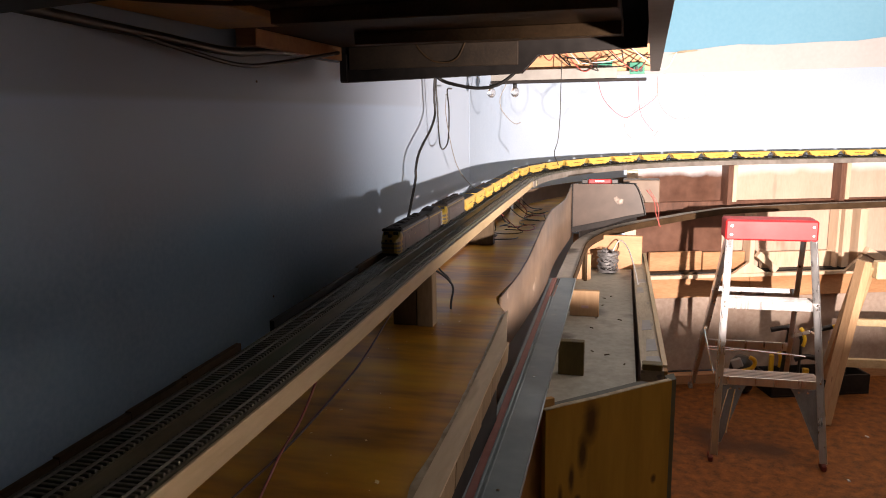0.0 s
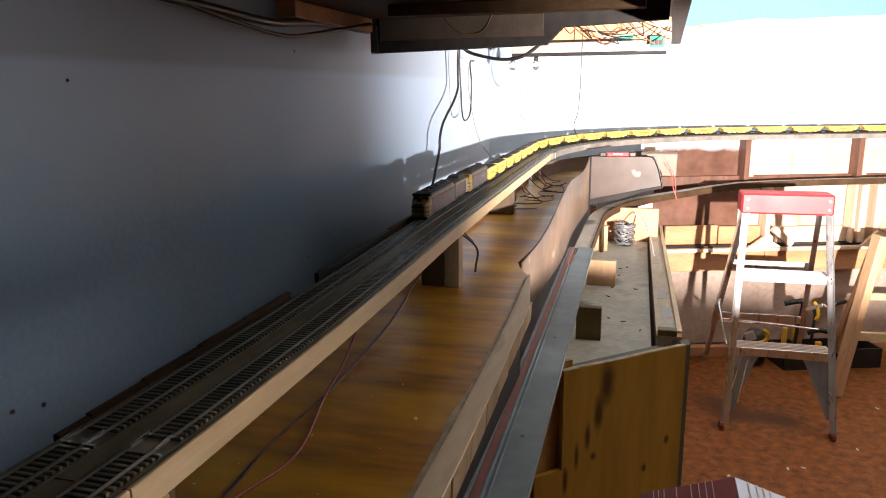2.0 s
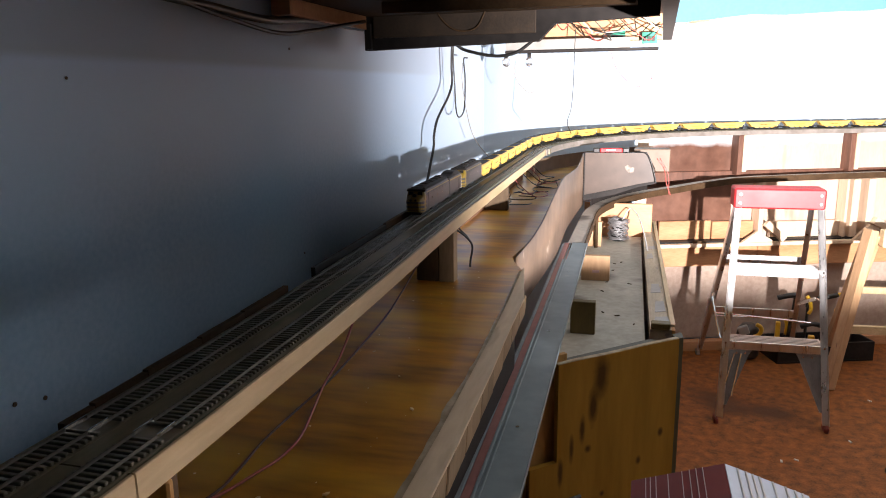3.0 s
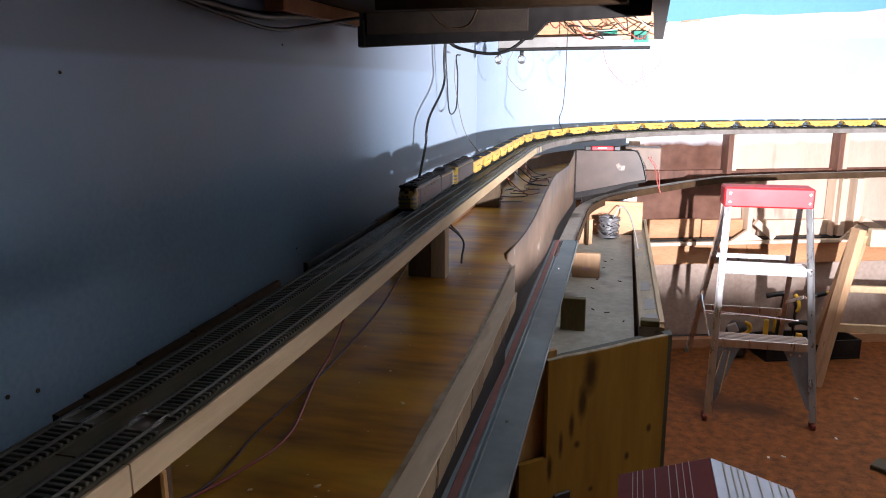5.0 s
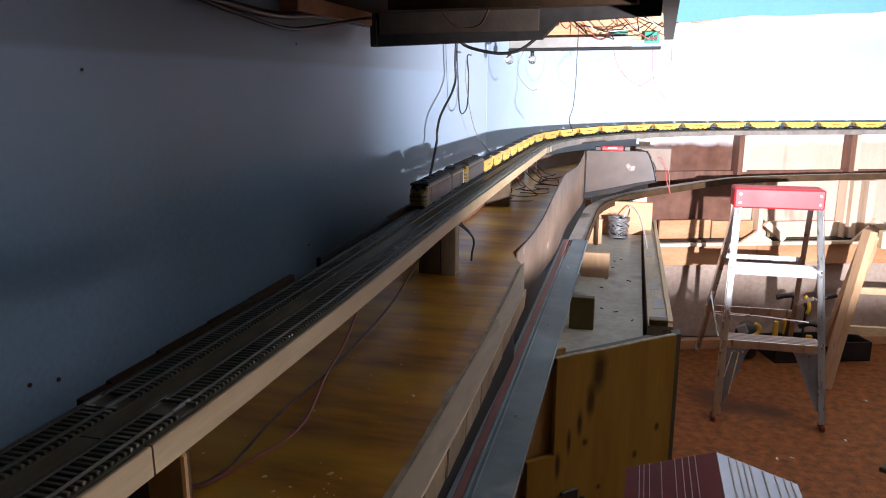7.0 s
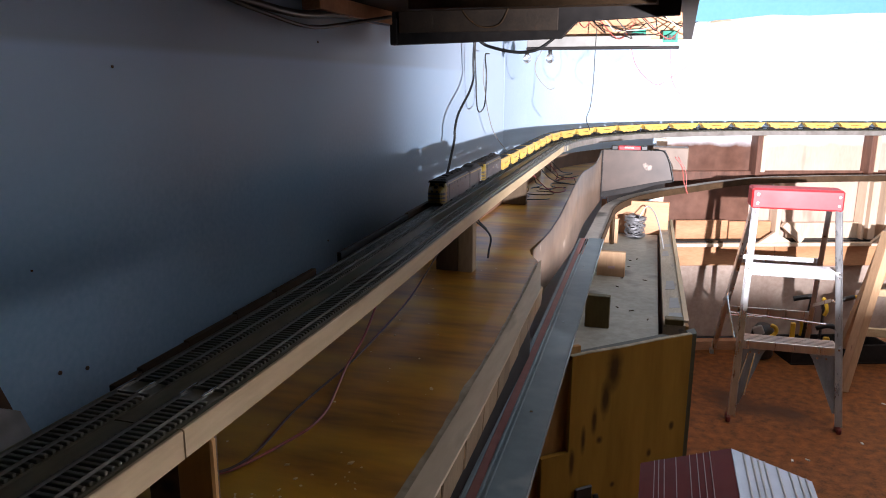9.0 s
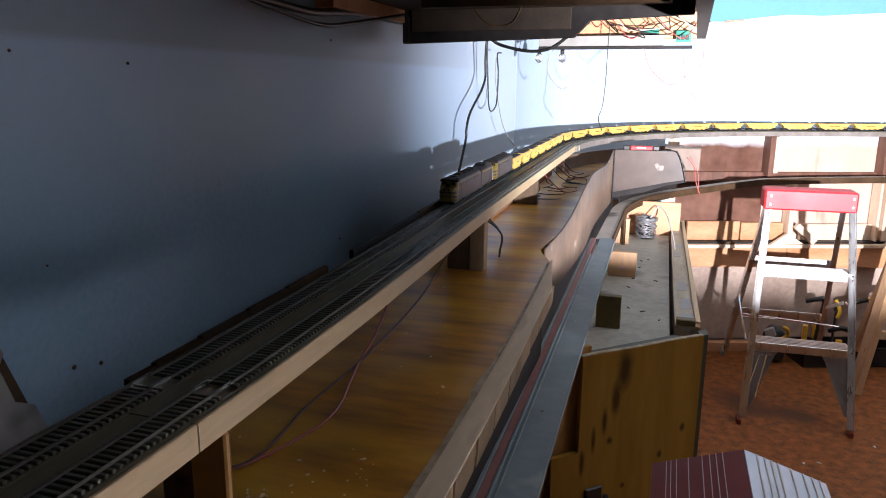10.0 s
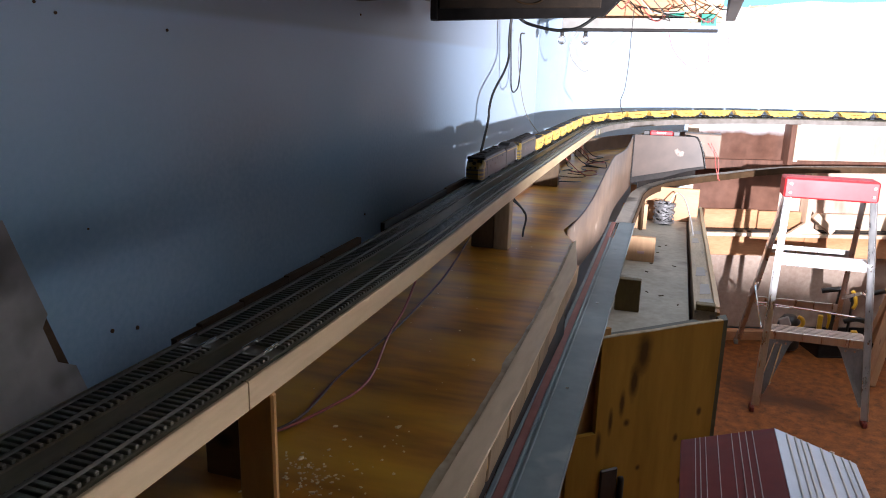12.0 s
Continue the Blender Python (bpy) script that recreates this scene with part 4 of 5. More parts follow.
cap = part("top_cap", boxed((-0.158, -0.078, 0.785), (0.154, 0.030, 0.860), 0.006), REDPLASTIC, lad, "red plastic cap with white rivets")
for x in (-0.137, 0.137):
    for z in (0.806, 0.838):
        part("rivet", rod((x, -0.0775, z), (x, -0.081, z), 0.005, None, 10), BRIGHT, cap)
for sx in (-1, 1):
    bm = beam((sx * 0.188, -0.23, 0.022), (sx * 0.146, -0.045, 0.80), 0.004, 0.05, 0.0008)
    beam((sx * 0.179, -0.255, 0.03), (sx * 0.138, -0.068, 0.80), 0.022, 0.003, 0.0008, 0, bm)
    part("front_rail", bm, ALU, lad)
    bm = beam((sx * 0.202 + 0.015, 0.49, 0.022), (sx * 0.136, 0.02, 0.80), 0.004, 0.032, 0.0008)
    beam((sx * 0.193 + 0.015, 0.475, 0.03), (sx * 0.128, 0.006, 0.80), 0.02, 0.003, 0.0008, 0, bm)
    part("rear_rail", bm, ALU, lad)
    part("foot", boxed((sx * 0.188 - 0.010, -0.258, 0.0), (sx * 0.188 + 0.006, -0.210, 0.021), 0.003), FOOT, lad, "worn red rubber foot")
    part("foot", boxed((sx * 0.202 + 0.006, 0.472, 0.0), (sx * 0.202 + 0.024, 0.510, 0.021), 0.003), TAPE, lad, "dusty grey rubber foot")
    bm = bmesh.new()
    y0, w0 = ladder_side(0.275)
    y1, w1 = ladder_side(0.075)
    vs = [(sx * (w0 - 0.004), y0 - 0.03, 0.274), (sx * (w0 - 0.100), y0 - 0.022, 0.274), (sx * (w0 - 0.088), y0 - 0.025, 0.255), (sx * (w1 - 0.026), y1 - 0.032, 0.075), (sx * (w1 - 0.004), y1 - 0.032, 0.075)]
    f = [bm.verts.new(v) for v in vs]
    g = [bm.verts.new((v[0], v[1] + 0.003, v[2])) for v in vs]
    bm.faces.new(f), bm.faces.new(g[::-1])
    for i in range(5):
        bm.faces.new((f[i], f[(i + 1) % 5], g[(i + 1) % 5], g[i]))
    part("gusset", bm, DULLALU, lad, "dull aluminium corner brace")
    for k in range(2):
        part("gusset_bolt", rod((sx * (w0 - 0.045 - 0.03 * k), y0 - 0.028, 0.264), (sx * (w0 - 0.045 - 0.03 * k), y0 - 0.032, 0.264), 0.004, None, 8), BRIGHT, lad)
    if sx < 0:
        part("gusset_rib", beam((sx * (w0 - 0.062), y0 - 0.030, 0.262), (sx * (w1 - 0.040), y1 - 0.040, 0.115), 0.006, 0.004, 0.001), BRIGHT, lad)
        part("gusset_rib", beam((sx * (w0 - 0.038), y0 - 0.033, 0.262), (sx * (w1 - 0.018), y1 - 0.036, 0.165), 0.005, 0.004, 0.001), BRIGHT, lad)
    part("spreader", tube([(sx * 0.182, -0.15, 0.30), (sx * 0.198, 0.00, 0.40), (sx * 0.19, 0.06, 0.415)], 0.004, None, 6, 3), BRIGHT, lad)
    part("spreader", beam((sx * 0.184, 0.06, 0.414), (sx * 0.176, 0.33, 0.31), 0.003, 0.014, 0.0008), ALU, lad)
for z in (0.305, 0.572):
    y, w = ladder_side(z)
    step = part("step", boxed((-w + 0.004, y - 0.028, z - 0.003), (w - 0.004, y + 0.055, z), 0.0008), STEPALU, lad)
    part("lip", boxed((-w + 0.004, y - 0.031, z - 0.030), (w - 0.004, y - 0.0285, z + 0.001), 0.0008), ALU, step)
    for k in range(5):
        part("groove", boxed((-w + 0.012, y - 0.02 + k * 0.015, z + 0.0002), (w - 0.012, y - 0.014 + k * 0.015, z + 0.0016)), STEPALU, step)
    for sx in (-1, 1):
        for dz in (-0.006, -0.022):
            part("rivet", rod((sx * (w - 0.004), y - 0.031, z + dz), (sx * (w - 0.004), y - 0.034, z + dz), 0.004, None, 8), BRIGHT, step)
for z, y in ((0.262, 0.345), (0.535, 0.18)):
    w = 0.202 - 0.066 * z / 0.8
    part("rear_brace", boxed((-w, y - 0.002, z - 0.018), (w, y + 0.002, z + 0.018), 0.0008), ALU, lad)
part("tie_rod", tube([(-0.18, 0.03, 0.345), (0.0, 0.05, 0.330), (0.17, 0.03, 0.325)], 0.0035, None, 6, 4), BRIGHT, lad)
part("tie_rod", tube([(-0.18, 0.04, 0.330), (0.0, 0.08, 0.320), (0.14, 0.12, 0.300)], 0.0035, None, 6, 4), BRIGHT, lad)

# ---------------------------------------------------------------- sawhorse
saw = thing("sawhorse", "rough pine sawhorse standing on the floor", "sawhorse")
part("leg", beam((0.783, 3.09, 0.004), (0.886, 3.12, 0.668), 0.058, 0.030, 0.002), SAWPINE, saw)
part("leg", beam((0.86, 3.46, 0.004), (0.905, 3.16, 0.640), 0.065, 0.035, 0.003), SAWPINE, saw)
part("leg", beam((1.60, 3.22, 0.004), (1.53, 3.20, 0.66), 0.075, 0.035, 0.003), SAWPINE, saw)
part("stretcher", beam((0.865, 3.15, 0.412), (1.56, 3.25, 0.400), 0.02, 0.028, 0.002), PINE, saw)
part("stretcher", beam((0.85, 3.17, 0.236), (1.58, 3.27, 0.225), 0.02, 0.035, 0.002), PINE, saw)
part("top_rail", beam((0.93, 3.14, 0.63), (1.57, 3.23, 0.63), 0.04, 0.07, 0.003), PINE, saw)

# ---------------------------------------------------------------- tools on the floor behind the ladder


def shaped_drum(x, y, z0, z1, radius):
    """A rounded upright drum."""
    bm = bmesh.new()
    rows = []
    for k, r in ((0, 0.85), (0.08, 1.0), (0.6, 1.0), (0.85, 0.86), (1.0, 0.5)):
        rows.append([bm.verts.new((x + radius * r * math.cos(a * math.pi / 10), y + radius * r * math.sin(a * math.pi / 10), z0 + (z1 - z0) * k)) for a in range(20)])
    for a, c in zip(rows, rows[1:]):
        for i in range(20):
            bm.faces.new((a[i], a[(i + 1) % 20], c[(i + 1) % 20], c[i]))
    bm.faces.new(rows[0][::-1]), bm.faces.new(rows[-1])
    return bm


def floor_clamp(grip, lever, bar, jaw):
    ob = thing("bar_clamp", "bar clamp with black grip and yellow lever", "clamp", "clamps on the floor")
    part("grip", tube(grip, 0.012, None, 8, 4), BLACK, ob, "", True)
    part("lever", tube(lever, 0.008, None, 8, 4), YELLOWTOOL, ob, "yellow plastic lever", True)
    part("bar", beam(bar[0], bar[1], 0.008, 0.016, 0.001), BLACK, ob)
    part("jaw", boxed(jaw[0], jaw[1], 0.003), YELLOWTOOL, ob, "yellow plastic jaw")
    part("head", boxed([a - 0.012 for a in bar[0]], [a + 0.014 for a in bar[0]], 0.004), BLACK, ob)


floor_clamp([(0.612, 3.36, 0.301), (0.65, 3.36, 0.312), (0.694, 3.36, 0.322)], [(0.655, 3.37, 0.20), (0.662, 3.37, 0.17), (0.66, 3.37, 0.13)], ((0.69, 3.37, 0.31), (0.655, 3.36, 0.012)), ((0.614, 3.352, 0.085), (0.634, 3.372, 0.190)))
floor_clamp([(0.72, 3.37, 0.17), (0.76, 3.36, 0.19), (0.80, 3.36, 0.185)], [(0.731, 3.36, 0.316), (0.742, 3.36, 0.30), (0.752, 3.36, 0.262), (0.744, 3.36, 0.235)], ((0.745, 3.385, 0.27), (0.735, 3.37, 0.012)), ((0.752, 3.355, 0.115), (0.778, 3.375, 0.135)))
floor_clamp([(0.782, 3.39, 0.297), (0.82, 3.39, 0.309), (0.862, 3.39, 0.323)], [(0.862, 3.39, 0.323), (0.885, 3.39, 0.327), (0.892, 3.39, 0.318)], ((0.80, 3.40, 0.30), (0.84, 3.39, 0.012)), ((0.855, 3.385, 0.20), (0.880, 3.405, 0.255)))
tool = thing("orbital_sander", "black power sander with yellow trim and grey pad", "sander")
part("body", shaped_drum(0.505, 3.385, 0.010, 0.165, 0.052), BLACK, tool, "", True)
part("pad", boxed((-0.022, -0.010, -0.022), (0.024, 0.006, 0.022), 0.005, Matrix.Translation((0.478, 3.338, 0.146)) @ Matrix.Rotation(radians(-24), 4, "Y")), GREYCARD, tool, "grey square pad")
part("trim", tube([(0.530, 3.335, 0.178), (0.548, 3.335, 0.168), (0.553, 3.335, 0.148), (0.540, 3.335, 0.128), (0.518, 3.335, 0.117), (0.498, 3.335, 0.112)], 0.0095, None, 8, 4), YELLOWTOOL, tool, "yellow curved trim", True)
crate = thing("tool_crate", "dark open crate of tools behind the ladder", "crate")
crate.matrix_world = BACKM @ Matrix.Translation((0.36, -0.20, 0))
for x0, x1, y0, y1, z1 in ((0, 0.45, 0, 0.01, 0.09), (0, 0.45, 0.15, 0.16, 0.09), (0, 0.01, 0.0102, 0.1498, 0.09), (0.44, 0.45, 0.0102, 0.1498, 0.09)):
    part("side", boxed((x0, y0, 0.008), (x1, y1, z1), 0.001), BLACKWOOD_SHADE, crate)
part("base", boxed((0, 0, 0), (0.45, 0.16, 0.0078)), BLACKWOOD_SHADE, crate)

# ---------------------------------------------------------------- striped ridged box beside the camera
rid = thing("ridged_box", "maroon and silver striped box with a ridged lid", "box")
part("body", boxed((0.012, 0.20, 0.0), (0.146, 0.648, 0.842)), MAROON, rid)
left = prism([(0.0, 0.850), (0.085, 0.880), (0.085, 0.874), (0.0, 0.844)], 0.19, 0.657, "y")
right = prism([(0.0855, 0.880), (0.161, 0.8565), (0.161, 0.8505), (0.0855, 0.874)], 0.19, 0.657, "y")
lid_left = part("lid_half", left, MAROON, rid, "maroon sheet with pale stripes")
lid_right = part("lid_half", right, SILVER, rid, "silver sheet with white stripes")
for k in (0.16, 0.21, 0.27, 0.40, 0.55, 0.63, 0.70, 0.77):
    x, z = 0.085 * k, 0.850 + 0.030 * k
    part("stripe", beam((x, 0.192, z + 0.0006), (x, 0.6555, z + 0.0006), 0.0007, 0.0012, 0), STRIPE, lid_left)
for k in (0.15, 0.25, 0.33, 0.41, 0.57, 0.72, 0.83, 0.92):
    x, z = 0.0855 + 0.0755 * k, 0.880 - 0.0235 * k
    part("stripe", beam((x, 0.192, z + 0.0006), (x, 0.6555, z + 0.0006), 0.0016, 0.0012, 0), WHITECARD, lid_right)

# ---------------------------------------------------------------- brown scenery along the wall
bm = bmesh.new()
rows = []
for i in range(31):
    y = 1.38 + 1.1 * i / 30
    lift = 0.008 + 0.085 * (i / 30) ** 0.6
    rows.append([bm.verts.new((x, y, BENCH_Z + 0.0004 + max(0.001, lift * (1 - abs(k - 0.25) * 0.75) + 0.010 * noise.noise((x * 40, y * 18, 3))))) for k, x in ((0, WEST + 0.003), (0.25, -0.49), (0.5, -0.455), (0.75, -0.42), (1, -0.40))])
for a, c in zip(rows, rows[1:]):
    for i in range(4):
        bm.faces.new((a[i], a[i + 1], c[i + 1], c[i]))
side = [r[-1] for r in rows]
low = [bm.verts.new((v.co.x, v.co.y, BENCH_Z + 0.0002)) for v in side]
for i in range(30):
    bm.faces.new((side[i], side[i + 1], low[i + 1], low[i]))
tagged(part("scenery_bank", bm, BROWNEARTH, None, "", True), "rough brown plaster bank along the wall", "scenery", kind="stuff")

# ---------------------------------------------------------------- notched board at the wall
nb = thing("notched_board", "pale painted board with a notch leaning at the wall", "board")
part("sheet", prism([(0.10, 0.9205), (0.402, 0.9205), (0.341, 1.088), (0.337, 1.10), (0.10, 1.10)], WEST + 0.004, WEST + 0.009, "x"), DARKWOOD, nb, "dark board behind the notch")
part("front_board", prism([(0.10, 0.9205), (0.399, 0.9205), (0.384, 0.962), (0.366, 0.972), (0.355, 1.006), (0.361, 1.016), (0.339, 1.077), (0.331, 1.10), (0.10, 1.10)], WEST + 0.0095, WEST + 0.021, "x"), NOTCHGREY, nb)

# ---------------------------------------------------------------- nail holes in the wall
for y, z, r in ((0.482, 0.960, 0.0022), (0.449, 0.968, 0.0022), (0.556, 1.2485, 0.0016), (1.012, 1.296, 0.0018), (1.025, 0.976, 0.0016), (0.42, 1.255, 0.0014), (0.40, 1.262, 0.0014), (0.432, 1.071, 0.0010)):
    part("nail_hole", rod((WEST + 0.0002, y, z), (WEST + 0.0012, y, z), r, None, 8), DARKWOOD, bpy.data.objects["wall_west"])

# ---------------------------------------------------------------- wires
cable("thick black cable hanging down the wall", [(-0.46, 1.80, 1.44), (-0.475, 1.802, 1.339), (-0.48, 1.812, 1.290), (-0.48, 1.815, 1.248), (-0.48, 1.775, 1.2135), (-0.48, 1.705, 1.180), (-0.48, 1.662, 1.155), (-0.48, 1.640, 1.125), (-0.48, 1.637, 1.1026), (-0.48, 1.605, 1.06), (-0.48, 1.578, 1.028), (-0.485, 1.54, 0.98), (-0.50, 1.46, 0.94)], 0.0032, BLACK)
cable("thin black wire looped down the wall", [(-0.46, 1.80, 1.44), (-0.48, 1.831, 1.334), (-0.48, 1.8445, 1.2345), (-0.48, 1.8575, 1.176), (-0.48, 1.889, 1.1586), (-0.48, 1.941, 1.1736), (-0.48, 1.957, 1.22), (-0.48, 1.9587, 1.265), (-0.48, 1.944, 1.31), (-0.48, 1.99, 1.316)], 0.002, BLACK)
cable("thin grey wire hanging to the track", [(-0.48, 1.93, 1.30), (-0.48, 1.932, 1.233), (-0.48, 2.047, 1.104), (-0.46, 2.20, 1.02), (-0.44, 2.25, 0.99)], 0.0012, TAPE)
cable("thick black cable slung below the deck beam", [(-0.36, 1.30, 1.34), (-0.346, 1.35, 1.311), (-0.315, 1.35, 1.299), (-0.272, 1.35, 1.292), (-0.235, 1.35, 1.298), (-0.199, 1.35, 1.323), (-0.169, 1.35, 1.344), (-0.12, 1.40, 1.40), (-0.08, 1.5, 1.438)], 0.0030, BLACK)
cable("black cable bundle where deck meets wall", [(-0.50, 0.45, 1.342), (-0.505, 0.66, 1.336), (-0.505, 0.77, 1.333), (-0.50, 0.90, 1.328), (-0.505, 1.05, 1.340), (-0.50, 1.25, 1.342)], 0.006, BLACK)
cable("sagging black wire below the deck", [(-0.505, 0.70, 1.335), (-0.50, 0.80, 1.322), (-0.495, 0.92, 1.312), (-0.49, 1.02, 1.322), (-0.46, 1.16, 1.345)], 0.003, BLACK)
cable("dusty wire along the deck underside", [(-0.48, 0.60, 1.352), (-0.38, 0.68, 1.350), (-0.28, 0.70, 1.352), (-0.2, 0.66, 1.356)], 0.0022, DARKWOOD)
cable("dusty wire loop on the deck beam", [(-0.34, 1.252, 1.41), (-0.36, 1.248, 1.37), (-0.33, 1.246, 1.335), (-0.29, 1.246, 1.335), (-0.27, 1.248, 1.37)], 0.0015, DARKWOOD)
cable("thin wire dangling from the far deck", [(-0.205, 2.2, 1.40), (-0.207, 2.2, 1.32), (-0.208, 2.2, 1.24), (-0.213, 2.2, 1.17), (-0.224, 2.21, 1.13), (-0.22, 2.3, 1.09)], 0.0013, BLACK)
cable("curled grey wire end below the bulbs", [(-0.366, 2.2, 1.334), (-0.384, 2.2, 1.293), (-0.380, 2.2, 1.261), (-0.361, 2.2, 1.235), (-0.339, 2.2, 1.218), (-0.323, 2.2, 1.222)], 0.0014, TAPE)
loops = [
    (PALEWIRE, [(-0.107, 1.335), (-0.107, 1.310), (-0.147, 1.295), (-0.177, 1.270), (-0.189, 1.267)]),
    (PALEWIRE, [(-0.150, 1.335), (-0.168, 1.290), (-0.178, 1.245), (-0.164, 1.209), (-0.135, 1.193), (-0.100, 1.203), (-0.081, 1.226), (-0.090, 1.269), (-0.106, 1.335)]),
    (REDWIRE, [(-0.103, 1.335), (-0.088, 1.290), (-0.059, 1.254), (-0.023, 1.232), (0.006, 1.249), (0.035, 1.268), (0.061, 1.295), (0.060, 1.34)]),
    (TAPE, [(0.061, 1.293), (0.015, 1.262), (-0.013, 1.239), (-0.025, 1.212), (-0.015, 1.183), (0.021, 1.163), (0.050, 1.171), (0.067, 1.193)]),
    (TAPE, [(0.060, 1.345), (0.063, 1.288), (0.080, 1.251), (0.111, 1.228), (0.144, 1.230), (0.173, 1.255), (0.188, 1.292), (0.190, 1.325), (0.179, 1.343)]),
    (REDWIRE, [(0.007, 1.335), (0.014, 1.259), (0.028, 1.224), (0.054, 1.193)]),
]
for mat, pts2 in loops:
    cable("thin loose wire hanging below the upper deck", [(x, 2.2 + 0.02 * math.sin(x * 30), z) for x, z in pts2], 0.0008, mat, group="loose wires below the deck")
for k in range(7):
    x0 = -0.22 + 0.035 * k
    pts2 = [(x0 + rnd.uniform(-0.02, 0.02), 2.05 + rnd.uniform(0, 0.12), 1.39 + rnd.uniform(-0.03, 0.04)) for i in range(2)]
    pts2 = [(x0 - 0.05, 2.15, 1.435)] + pts2 + [(x0 + 0.08, 2.18, 1.37 + rnd.uniform(-0.02, 0.03)), (x0 + 0.12, 2.24, 1.41)]
    cable("tangled wire under the upper deck", pts2, 0.0016, (REDWIRE, BLACK, PALEWIRE, BLACK)[k % 4], group="tangled wires under the deck")
cable("red wire looping over the bench", [(-0.335, 0.36, 0.945), (-0.326, 0.397, 0.927), (-0.316, 0.425, 0.923), (-0.302, 0.469, 0.923), (-0.295, 0.500, 0.923), (-0.297, 0.539, 0.923), (-0.309, 0.591, 0.925), (-0.321, 0.641, 0.927), (-0.322, 0.690, 0.942), (-0.323, 0.74, 0.975), (-0.322, 0.76, 1.013)], 0.0014, REDWIRE)
cable("red wire beside a dark wire on the bench", [(-0.340, 0.355, 0.943), (-0.330, 0.398, 0.926), (-0.320, 0.430, 0.922), (-0.3225, 0.470, 0.922), (-0.3265, 0.520, 0.922), (-0.3265, 0.575, 0.922), (-0.325, 0.648, 0.922), (-0.328, 0.736, 0.924), (-0.333, 0.864, 0.930), (-0.338, 0.96, 0.942), (-0.340, 1.05, 0.962), (-0.340, 1.101, 0.975)], 0.0011, REDWIRE)
cable("dark wire lying over the bench", [(-0.334, 0.36, 0.948), (-0.324, 0.399, 0.928), (-0.317, 0.432, 0.925), (-0.318, 0.465, 0.925), (-0.3235, 0.516, 0.925), (-0.3235, 0.573, 0.925), (-0.322, 0.646, 0.925), (-0.325, 0.734, 0.926), (-0.330, 0.862, 0.932), (-0.335, 0.955, 0.945), (-0.337, 1.04, 0.965), (-0.336, 1.101, 0.980)], 0.0012, DARKWIRE)
for x in (-0.338, -0.329):
    term = thing("wire_terminal", "small bright screw terminal on a brown post", "terminal", "terminals on the post", at=(x, 1.0998, 0.990))
    part("screw", rod((0, 0, 0), (0, -0.006, 0), 0.0026, None, 8), BRIGHT, term)
    part("washer", rod((0, 0, 0), (0, -0.0015, 0), 0.0042, None, 10), BRIGHT, term)
cable("black wire beside the track board post", [(-0.318, 1.19, 1.012), (-0.309, 1.20, 0.99), (-0.3, 1.215, 0.975), (-0.296, 1.225, 0.962)], 0.0016, BLACK)
cable("black wire behind the track board post", [(-0.325, 1.14, 1.012), (-0.300, 1.17, 0.99), (-0.285, 1.19, 0.965), (-0.29, 1.2, 0.935), (-0.292, 1.205, 0.9215)], 0.002, BLACK)
for k in range(8):
    x, y = -0.325 + rnd.uniform(-0.02, 0.05), 1.82 + 0.075 * k
    a = rnd.uniform(0, 6)
    pts2 = [(-0.36, y, 1.0), (x - 0.02, y + 0.02, 0.95)] + [(x + 0.035 * math.cos(a + i * 1.1) + rnd.uniform(-0.01, 0.01), y + 0.08 + 0.06 * math.sin(a + i * 1.1), 0.9235 + 0.012 * rnd.random()) for i in range(5)]
    cable("loose wire curled on the bench", pts2, 0.0014, (BLACK, DARKWOOD, REDWIRE, BLACK)[k % 4], group="loose wires on the bench")
cable("black wire down the end panel edge", [(-0.02, 2.61, 1.008), (0.012, 2.597, 1.004), (0.030, 2.594, 0.975), (0.042, 2.594, 0.935), (0.050, 2.594, 0.900)], 0.0026, BLACK)
cable("red wire beside the end panel", [(0.05, 2.62, 0.985), (0.075, 2.62, 0.95), (0.085, 2.60, 0.90), (0.10, 2.60, 0.86)], 0.0018, REDWIRE)
cable("orange wire beside the end panel", [(0.06, 2.63, 0.985), (0.09, 2.63, 0.93), (0.095, 2.62, 0.86)], 0.0014, REDWIRE)

# ---------------------------------------------------------------- sawdust and scraps
bm = bmesh.new()
for i in range(190):
    if i < 130:
        x, y = rnd.gauss(-0.272, 0.018), rnd.gauss(0.355, 0.020)
    elif i < 150:
        x, y = rnd.gauss(-0.235, 0.02), rnd.gauss(0.42, 0.025)
    else:
        x, y = rnd.uniform(-0.36, -0.2), rnd.uniform(0.3, 1.2)
    if x > -0.18 - 0.05 * y:
        continue
    r = rnd.uniform(0.0005, 0.0013) if rnd.random() < 0.94 else 0.0022
    made = bmesh.ops.create_icosphere(bm, subdivisions=1, radius=r, matrix=Matrix.Translation((x, y, BENCH_Z + 0.0004 + r * 0.3)) @ Matrix.Rotation(rnd.random() * 3, 4, "Z") @ Matrix.Diagonal((rnd.uniform(0.8, 1.9), 1, 0.5, 1)))["verts"]
    for v in made:
        v.co += Vector((rnd.uniform(-1, 1), rnd.uniform(-1, 1), rnd.uniform(-0.3, 0.3))) * r * 0.4
tagged(part("sawdust", bm, SAWDUST), "pale sawdust crumbs scattered on the bench", "sawdust", kind="stuff")
bm = bmesh.new()
for x, y in ((0.494, 2.398), (0.544, 2.418), (0.914, 2.988), (0.75, 2.6), (0.3, 2.3)):
    box(bm, (-0.007, -0.003, 0), (0.008, 0.004, 0.003), 0.0005, Matrix.Translation((x, y, 0.0004)) @ Matrix.Rotation(rnd.random() * 3, 4, "Z"))
